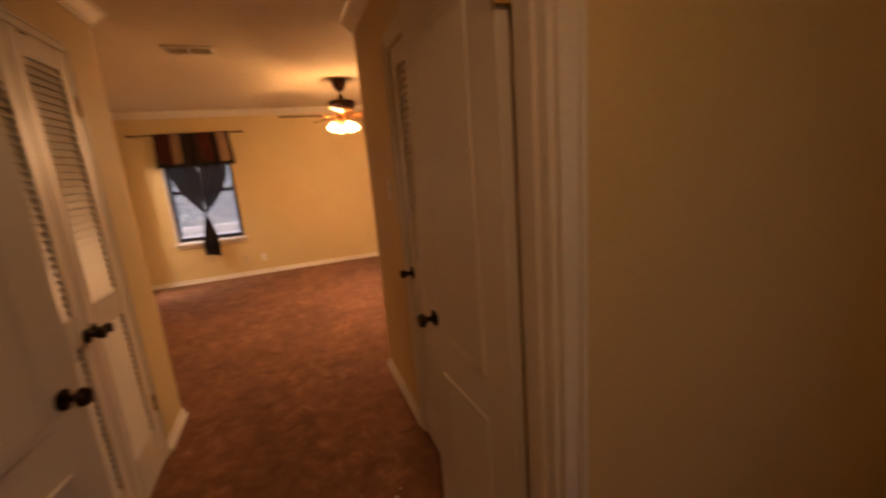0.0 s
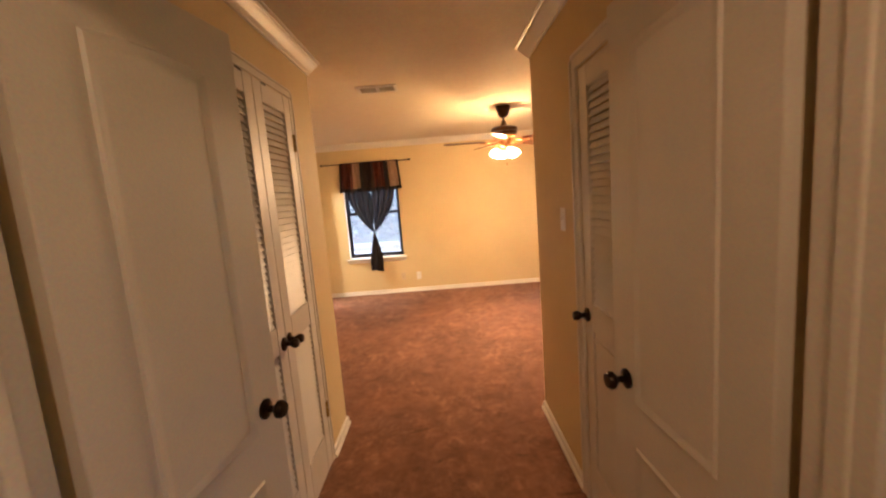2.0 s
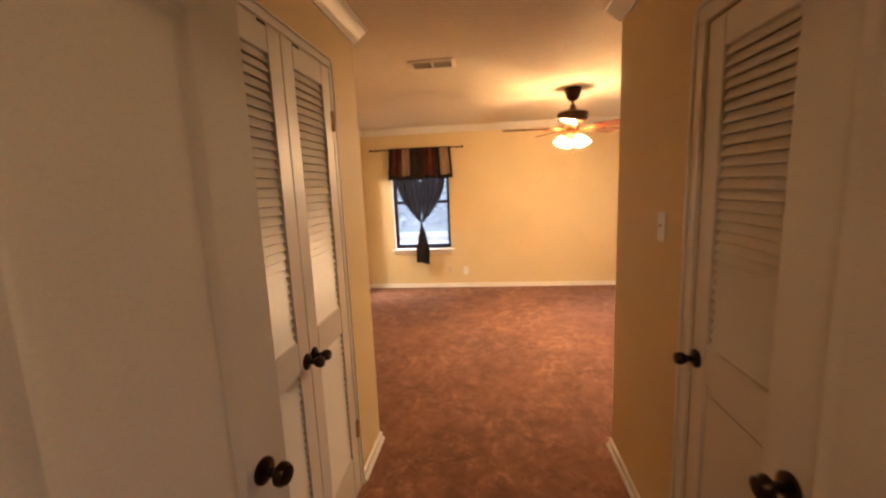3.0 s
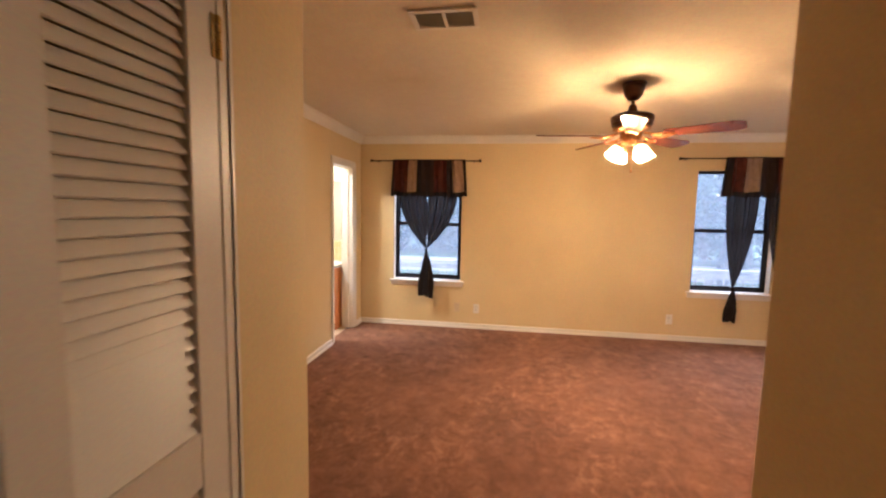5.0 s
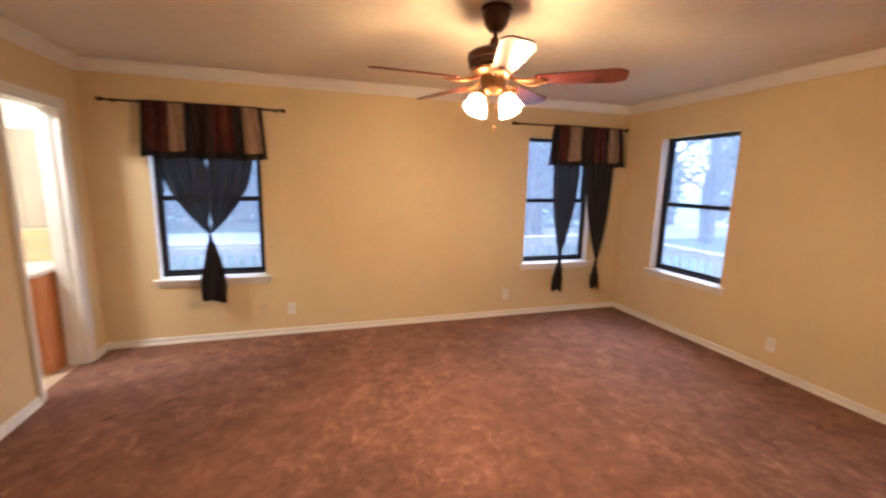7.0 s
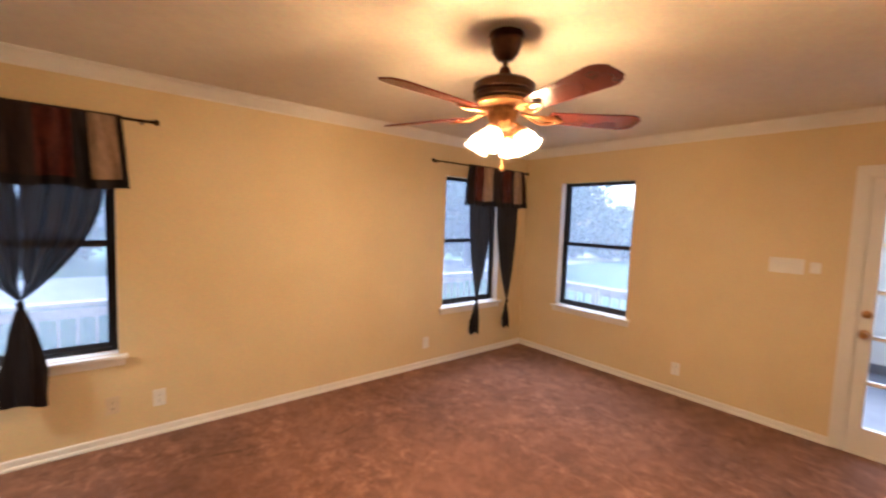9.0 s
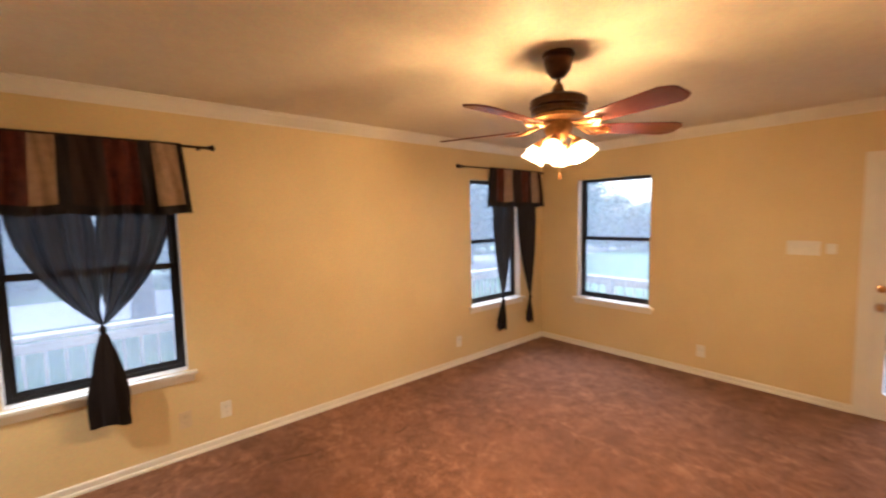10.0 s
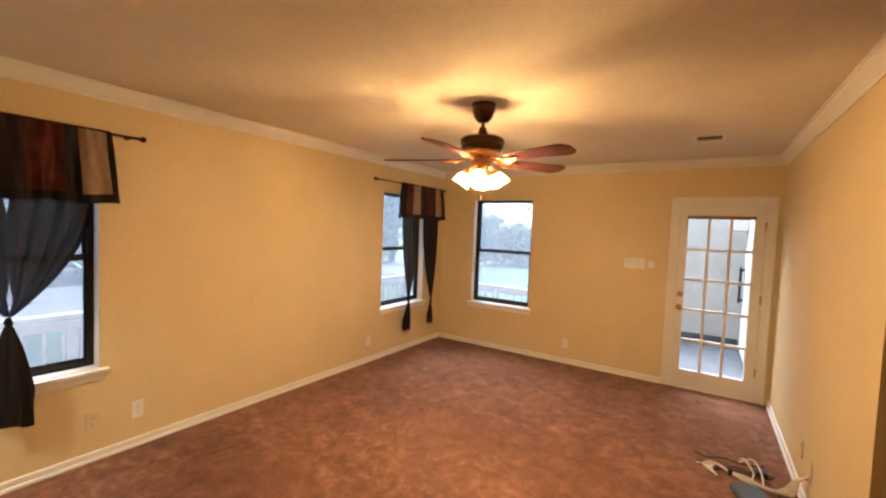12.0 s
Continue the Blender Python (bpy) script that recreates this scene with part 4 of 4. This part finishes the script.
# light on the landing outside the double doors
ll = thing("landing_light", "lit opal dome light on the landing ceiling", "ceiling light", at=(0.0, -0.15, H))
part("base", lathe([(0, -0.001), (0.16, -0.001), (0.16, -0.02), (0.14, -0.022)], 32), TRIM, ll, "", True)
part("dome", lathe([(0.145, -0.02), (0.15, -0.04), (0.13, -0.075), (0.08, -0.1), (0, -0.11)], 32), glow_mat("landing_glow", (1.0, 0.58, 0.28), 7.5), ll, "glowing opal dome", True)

# strike plate in the bathroom jamb
solo("strike_plate", boxes((W - 0.075, W - 0.045, BY1 - 0.0205, BY1 - 0.0182, 0.90, 0.96), (W - 0.066, W - 0.054, BY1 - 0.0215, BY1 - 0.0203, 0.918, 0.942), bevel=0.0006), BRASS, "small brass strike plate on the bathroom jamb", "strike plate")


# ---- loose cables by the wall ----
def cable(points, r, material, label, n=7):
    pts = smooth_points(points, n)
    return solo("cable", tube(pts, r, 8), material, label, "cable", True, "loose cables")


for i in range(5):
    o = (i - 2) * 0.011
    cable([(1.47 + o, S + 0.006, 0.22 - 0.012 * i), (1.49 + o, S + 0.05, 0.16), (1.52 + o, S + 0.08 + o, 0.06), (1.56, S + 0.15 + o, 0.013 + 0.009 * (i % 2)), (1.60 + o, S + 0.27, 0.012 + 0.008 * (i % 3)), (1.635 + o, S + 0.37 + o, 0.02), (1.66 - 0.6 * o, S + 0.455 + 0.8 * o, 0.036 + 0.004 * i), (1.625 + 0.8 * o, S + 0.50 + 1.0 * o, 0.03), (1.59 + 1.3 * o, S + 0.475 + 1.3 * o, 0.010)],
          0.0056, CABLE_W, "white cable in a bundle from the wall plate")
cable([(1.60, S + 0.26, 0.02), (1.70, S + 0.24, 0.03), (1.80, S + 0.28, 0.06), (1.86, S + 0.30, 0.03)], 0.005, CABLE_W, "white cable end curled up from the bundle")
cable([(1.56, S + 0.20, 0.02), (1.68, S + 0.20, 0.05), (1.80, S + 0.24, 0.075), (1.83, S + 0.31, 0.02)], 0.005, CABLE_W, "white cable end curled up from the bundle")
cable([(1.64, S + 0.46, 0.024), (1.645, S + 0.51, 0.03), (1.66, S + 0.565, 0.012)], 0.003, CABLE_W, "thin white cable end sticking out of the bundle")
solo("cable_tie", lathe([(0.022, -0.012), (0.027, -0.01), (0.027, 0.01), (0.022, 0.012)], 18, m=pose(1.635, S + 0.37, 0.026, 90, 0, 0)), CABLE_B, "black tape wrapped round the cable bundle", "cable tie", True)
cable([(1.90, S + 0.16, 0.006), (1.84, S + 0.28, 0.008), (1.86, S + 0.40, 0.006), (1.80, S + 0.50, 0.007), (1.84, S + 0.58, 0.006)], 0.004, CABLE_B, "thin black cable lying on the carpet")
cable([(1.52, S + 0.12, 0.006), (1.64, S + 0.16, 0.010), (1.72, S + 0.30, 0.006), (1.68, S + 0.44, 0.008), (1.72, S + 0.56, 0.006)], 0.004, CABLE_B, "thin black cable lying on the carpet")
cable([(1.78, S + 0.12, 0.006), (1.70, S + 0.18, 0.014), (1.76, S + 0.34, 0.006), (1.62, S + 0.47, 0.008)], 0.0045, CABLE_B, "thin black cable lying on the carpet")
rb = thing("cable_box", "dark grey-green plastic cable box on the carpet", "cable box", at=pose(1.40, S + 0.27, 0, 0, 0, 14))
part("body", boxes((-0.11, 0.11, -0.085, 0.085, 0.002, 0.034), bevel=0.008), BOXGREEN, rb)
part("lid", boxes((-0.10, 0.10, -0.075, 0.075, 0.0342, 0.040), bevel=0.003), BOXGREEN, rb)
solo("cable_adapter", boxes((1.72, 1.81, S + 0.16, S + 0.22, 0.001, 0.036), (1.74, 1.755, S + 0.22, S + 0.25, 0.01, 0.02), bevel=0.006), CABLE_B, "small black power adapter among the cables", "adapter")
wp = thing("wall_plate", "tan-painted cable plate low on the wall", "wall plate", at=pose(1.47, S, 0.24, 0, 0, 180))
part("cover_plate", boxes((-0.036, 0.036, -0.006, -0.0005, -0.058, 0.058), bevel=0.002), PLATE_TAN, wp)
for x, y, s in ((0.27, 1.62, 0.006), (0.30, 1.66, 0.004), (-0.45, 1.80, 0.004), (0.12, 1.70, 0.003)):
    bm = bmesh.new()
    bmesh.ops.create_icosphere(bm, subdivisions=1, radius=s)
    for v in bm.verts:
        v.co = Vector((v.co.x * 1.6, v.co.y, v.co.z * 0.5 + s * 0.4)) + Vector((x, y, 0))
    solo("paper_scrap", bm, PLATE, "tiny pale scrap lying on the carpet", "scrap")


# ---- bathroom ----
BX, BS, VY, VZ = -3.75, 4.3, 6.17, 0.80
structure("wall_bath_1", boxes((BX - T, BX, BS, N + T, -0.1, H)), BATHWALL, "cream-painted bathroom wall", "wall")
structure("wall_bath_2", boxes((BX, W - T, BS - T, BS, -0.1, H)), BATHWALL, "cream-painted bathroom wall", "wall")
structure("wall_bath_3", boxes((BX, W - T, N, N + T, -0.1, H)), BATHWALL, "cream-painted bathroom wall behind the vanity", "wall")
structure("floor_bath", boxes((BX, -2.1, BS, N, -0.12, -0.002)), VINYL, "tan vinyl bathroom floor", "floor")
van = thing("bathroom_vanity", "orange oak vanity cabinet under a white counter", "vanity", at=(0, 0, 0))
part("body", boxes((BX + 0.02, -2.19, VY + 0.02, N - 0.003, 0.09, VZ - 0.036), (BX + 0.02, -2.19, VY + 0.08, N - 0.003, 0, 0.09), bevel=0.002), VANITY, van)
for i in range(3):
    a = BX + 0.05 + i * 0.51
    d = part("door", boxes((a, a + 0.47, VY + 0.002, VY + 0.02, 0.13, VZ - 0.08), (a + 0.06, a + 0.41, VY - 0.004, VY + 0.002, 0.19, VZ - 0.14), bevel=0.003), VANITY, van)
    part("knob", lathe([(0, -0.022), (0.012, -0.02), (0.014, -0.012), (0.006, -0.004), (0.006, 0.0)], 16, m=pose(a + 0.04, VY + 0.002, VZ - 0.14, -90, 0, 0) @ Matrix.Diagonal((1, 1, -1, 1))), BRASS, d, "", True)
solo("vanity_counter", boxes((BX + 0.005, -2.172, VY - 0.02, N - 0.002, VZ - 0.035, VZ), bevel=0.006), COUNTER, "white cultured-marble counter on the vanity", "countertop")
splash = structure("backsplash", boxes((BX + 0.005, -2.172, N - 0.006, N - 0.0015, VZ + 0.002, VZ + 0.26)), COUNTER, "cream tile backsplash above the counter", "backsplash")
tile_me = mesh_of("tile", boxes((0, 0.146, -0.006, 0, 0, 0.082), bevel=0.0015), TILE)
for r in range(3):
    for c in range(10):
        t_ob = new("tile", tile_me)
        t_ob.parent = splash
        t_ob.location = (-2.322 - c * 0.15, N - 0.0062, VZ + 0.004 + r * 0.086)
mr = thing("bathroom_mirror", "wide frameless wall mirror above the backsplash", "mirror")
part("mirror_glass", boxes((BX + 0.02, -2.2, N - 0.008, N - 0.003, VZ + 0.275, 1.84), bevel=0.001), MIRROR, mr)
part("top_channel", boxes((BX + 0.02, -2.2, N - 0.011, N - 0.003, 1.842, 1.857), bevel=0.002), TRIM, mr, "thin pale metal channel")
bl = thing("bath_light", "bright white dome light on the bathroom ceiling", "ceiling light", at=(-2.75, 5.65, H))
part("base", lathe([(0, -0.001), (0.16, -0.001), (0.16, -0.02), (0.14, -0.022)], 32), TRIM, bl, "", True)
part("dome", lathe([(0.145, -0.02), (0.15, -0.04), (0.13, -0.075), (0.08, -0.1), (0, -0.11)], 32), glow_mat("bath_glow", (1.0, 0.86, 0.62), 62.0), bl, "glowing opal dome", True)


# ---- outdoors ----
structure("ground", boxes((-300, 300, -300, 300, -0.75, -0.55)), GRASS, "green lawn reaching into the distance", "lawn")
structure("road", boxes((-60, 60, 15.0, 19.0, -0.549, -0.535)), DRIVE, "pale driveway beyond the lawn", "driveway")


def railing(p0, p1, label, n_posts):
    """A timber deck rail from p0 to p1."""
    ob = thing("deck_railing", label, "railing", "deck railings")
    p0, p1 = Vector((*p0, 0)), Vector((*p1, 0))
    d = (p1 - p0)
    length = d.length
    ang = math.degrees(math.atan2(d.y, d.x))
    m = pose(p0.x, p0.y, 0, 0, 0, ang)
    ob.matrix_world = m
    for i in range(n_posts):
        u = length * i / (n_posts - 1)
        part("post", boxes((u - 0.045, u + 0.045, -0.045, 0.045, -0.3, 0.6), bevel=0.005), DECKWOOD, ob)
    part("top_rail", boxes((-0.06, length + 0.06, -0.07, 0.07, 0.602, 0.64), bevel=0.005), DECKWOOD, ob)
    part("upper_rail", boxes((0.045, length, -0.095, -0.057, 0.50, 0.588), bevel=0.004), DECKWOOD, ob)
    part("lower_rail", boxes((0.045, length, -0.095, -0.057, -0.20, -0.112), bevel=0.004), DECKWOOD, ob)
    me = mesh_of("baluster", boxes((-0.011, 0.011, -0.057, -0.035, -0.26, 0.598), bevel=0.003), DECKWOOD)
    k = int(length / 0.135)
    for i in range(1, k):
        b = new("baluster", me)
        b.parent = ob
        b.location = (length * i / k, 0, 0)
    return ob


RY, RX = 8.5, 4.75
railing((-5.5, RY), (RX, RY), "weathered pale timber deck railing with square balusters", 7)
railing((RX, 4.62), (RX, RY - 0.12), "weathered pale timber deck railing with square balusters", 3)
deck = structure("deck", boxes((-5.6, RX + 0.1, N + T + 0.01, RY + 0.1, -0.46, -0.34), (E + T + 0.01, RX + 0.1, 4.6, N + T + 0.01, -0.46, -0.34)), DECKWOOD, "weathered pale timber deck outside the windows", "deck")
for i in range(12):
    y = N + T + 0.02 + i * 0.145
    b = new("plank", mesh_of("plank", boxes((-5.6, RX + 0.1, y, y + 0.138, -0.338, -0.302), bevel=0.004), DECKWOOD))
    b.parent = deck
for i in range(9):
    x = E + T + 0.02 + i * 0.145
    b = new("plank", mesh_of("plank", boxes((x, x + 0.138, 4.6, N + T + 0.012, -0.338, -0.302), bevel=0.004), DECKWOOD))
    b.parent = deck

# porch behind the glazed door, left roofless to let daylight in
PX, PY0, PY1, PZ = 6.1, 2.93, 4.45, -0.06
structure("floor_porch", boxes((E + T, PX, PY0, PY1, -0.5, PZ)), CONCRETE, "grey painted concrete patio floor", "floor")
structure("wall_porch_1", boxes((PX, PX + 0.1, PY0 - 0.1, PY1 + 0.1, -0.5, 2.5)), PORCHWALL, "white-painted patio wall", "wall")
structure("wall_porch_2", boxes((E + T, PX, PY0 - 0.1, PY0, -0.5, 2.5)), PORCHWALL, "white-painted patio wall", "wall")
# unseen wall; its wide opening is added to brighten the porch
structure("wall_porch_3", boxes((E + T, PX, PY1, PY1 + 0.1, -0.5, 0.75), (E + T, E + T + 0.4, PY1, PY1 + 0.1, 0.75, 2.5), (PX - 0.3, PX, PY1, PY1 + 0.1, 0.75, 2.5), (E + T + 0.4, PX - 0.3, PY1, PY1 + 0.1, 2.3, 2.5)), PORCHWALL, "white-painted patio wall with a wide opening for daylight", "wall")
structure("baseboard_porch", boxes((PX - 0.02, PX - 0.001, PY0 + 0.02, PY1 - 0.001, PZ, PZ + 0.11), (E + T + 0.02, PX - 0.021, PY0 + 0.001, PY0 + 0.02, PZ, PZ + 0.11), bevel=0.003), CONCRETE, "grey patio baseboard", "baseboard")
pd = thing("porch_door", "white patio door with a long dark pull handle", "door", at=(0, 0, 0))
part("leaf", boxes((4.55, 5.4, PY0 + 0.003, PY0 + 0.04, PZ + 0.12, 2.02), bevel=0.004), PORCHWALL, pd)
part("handle", boxes((5.28, 5.32, PY0 + 0.07, PY0 + 0.10, 0.72, 1.22), (5.28, 5.32, PY0 + 0.041, PY0 + 0.07, 0.74, 0.78), (5.28, 5.32, PY0 + 0.041, PY0 + 0.07, 1.16, 1.2), bevel=0.005), BLACK, pd, "long dark pull handle")
ac = thing("wall_unit", "white air-conditioner unit high on the patio wall", "air conditioner", at=(0, 0, 0))
part("body", boxes((5.1, 5.75, PY0 + 0.002, PY0 + 0.22, 1.72, 2.0), bevel=0.02), PLATE, ac)
part("grille", boxes((5.14, 5.71, PY0 + 0.20, PY0 + 0.223, 1.74, 1.79), bevel=0.003), SLOT, ac)


# ---- trees and a neighbouring house ----
def leaf_cloud(name, centres, count, spread, size, seed):
    """Many small pointed leaves scattered in clumps round the limb ends."""
    rng = np.random.default_rng(seed)
    c = np.array([tuple(q) for q in centres])[rng.integers(len(centres), size=count)]
    d = rng.normal(size=(count, 3))
    d *= spread * np.sqrt(rng.random((count, 1))) / (np.linalg.norm(d, axis=1, keepdims=True) + 1e-6)
    p = c + d * np.array((1, 1, 0.75))
    a, b = rng.normal(size=(count, 3)), rng.normal(size=(count, 3))
    a /= np.linalg.norm(a, axis=1, keepdims=True)
    b -= a * (a * b).sum(axis=1, keepdims=True)
    b /= np.linalg.norm(b, axis=1, keepdims=True)
    s = size * (0.6 + 0.8 * rng.random((count, 1)))
    verts = np.stack((p - a * s, p + b * s * 0.5, p + a * s, p - b * s * 0.5), axis=1).reshape(-1, 3)
    me = bpy.data.meshes.new(name)
    me.from_pydata(verts.tolist(), [], np.arange(count * 4).reshape(-1, 4).tolist())
    me.materials.append(LEAF)
    return me


def tree(x, y, h, seed, label):
    rng = random.Random(seed)
    ob = thing("tree", label, "tree", "garden trees", (x, y, -0.56))
    trunk = [(0, 0, 0), (rng.uniform(-.15, .15), rng.uniform(-.15, .15), h * 0.25), (rng.uniform(-.3, .3), rng.uniform(-.3, .3), h * 0.5), (rng.uniform(-.4, .4), rng.uniform(-.4, .4), h * 0.8)]
    pts = smooth_points(trunk, 5)
    bm = tube(pts, [0.05 * h / 2 * (1 - 0.75 * i / len(pts)) + 0.02 for i in range(len(pts))], 10)
    part("trunk", bm, BARK, ob, "", True)
    centres = [trunk[-1]]
    bm = bmesh.new()
    for k in range(11):
        f = rng.uniform(0.3, 0.95)
        p = pts[int(f * (len(pts) - 1))]
        a = rng.uniform(0, 2 * math.pi)
        l = h * rng.uniform(0.2, 0.36) * (1.15 - 0.5 * f)
        q = p + Vector((math.cos(a) * l, math.sin(a) * l, l * rng.uniform(0.2, 0.7)))
        mid_p = (p + q) / 2 + Vector((0, 0, 0.12 * l))
        tube(smooth_points([p, mid_p, q], 4), [0.045 * (1 - 0.1 * i) * h / 6 for i in range(9)], 6, bm)
        centres += [tuple(q), tuple((mid_p + q) / 2)]
    part("limbs", bm, BARK, ob, "", True)
    crown = new("crown", leaf_cloud("crown", centres, 5500, h * 0.15, 0.11, seed))
    crown.parent = ob
    return ob


for i, (x, y, h) in enumerate(((-3.6, 12.2, 6.5), (-0.45, 14.0, 8.5), (-0.6, 22.5, 8.5), (3.0, 12.5, 6.0), (6.2, 14.5, 7.5), (11.5, 16.5, 7.5), (17.0, 17.0, 9.0), (-8.5, 21.0, 9.0), (2.0, 25.0, 9.5), (8.0, 24.0, 9.5), (-4.5, 27.0, 10.0), (18.0, 20.0, 10.0), (-6.5, 14.5, 8.0), (0.8, 16.5, 8.5), (8.2, 17.0, 9.0), (13.5, 14.0, 9.0), (14.5, 6.5, 8.5), (4.6, 20.5, 9.0))):
    tree(x, y, h, 11 + i, "leafy green tree on the lawn beyond the deck")

def shrub(x, y, h, seed):
    """A dense garden shrub: several stems and a crown that starts near the ground."""
    rng = random.Random(seed)
    ob = thing("shrub", "dense green shrub at the far edge of the lawn", "shrub", "garden shrubs", (x, y, -0.56))
    bm, centres = bmesh.new(), []
    for k in range(9):
        a, r = rng.uniform(0, 2 * math.pi), h * rng.uniform(0.15, 0.62)
        top = Vector((math.cos(a) * r, math.sin(a) * r, h * rng.uniform(0.35, 0.9)))
        tube(smooth_points([(0.05 * math.cos(a), 0.05 * math.sin(a), 0), top * 0.5 + Vector((0, 0, 0.1 * h)), top], 3), [0.035 - 0.003 * q for q in range(7)], 6, bm)
        centres += [tuple(top), tuple(top * 0.6), (top.x * 1.1, top.y * 1.1, h * rng.uniform(0.15, 0.4))]
    part("stems", bm, BARK, ob, "", True)
    crown = new("crown", leaf_cloud("crown", centres, 7000, h * 0.26, 0.13, seed))
    crown.parent = ob
    return ob


for i, (x, y, h) in enumerate(((-15, 22.5, 3.6), (-11.2, 21.6, 4.4), (-8.0, 23.0, 3.4), (-5.2, 21.4, 4.2), (-2.2, 24.0, 3.2), (1.8, 22.2, 3.8), (5.2, 23.4, 4.6), (9.0, 21.8, 3.9), (12.6, 19.6, 4.4), (16.4, 21.0, 4.0), (20.5, 17.0, 3.0), (23.0, 13.6, 2.6), (24.0, 9.5, 2.8), (25.5, 17.5, 3.4))):
    shrub(x, y, h, 61 + i)

house = thing("house", "pale neighbouring house with a low dark roof", "house", at=(-6.0, 46.0, -0.55))
part("wall", boxes((-7, 7, 0, 7, 0, 2.9)), BRICKRED, house)
bm = bmesh.new()
vs = [bm.verts.new(p) for p in ((-7.5, -0.6, 2.8), (7.5, -0.6, 2.8), (7.5, 7.6, 2.8), (-7.5, 7.6, 2.8), (-5.5, 3.5, 5.0), (5.5, 3.5, 5.0))]
for f in ((0, 1, 5, 4), (1, 2, 5), (2, 3, 4, 5), (3, 0, 4), (0, 3, 2, 1)):
    bm.faces.new([vs[i] for i in f])
part("roof", bm, SHINGLE, house)
for x in (-5, -1.5, 3.5):
    wnd = part("window", boxes((x - 0.7, x + 0.7, -0.04, -0.002, 1.0, 2.2), bevel=0.01), TRIM, house)
    part("pane", boxes((x - 0.6, x + 0.6, -0.05, -0.041, 1.1, 2.1)), BLACK, wnd)
part("door", boxes((0.6, 1.5, -0.04, -0.002, 0.05, 2.1), bevel=0.01), VANITY, house)
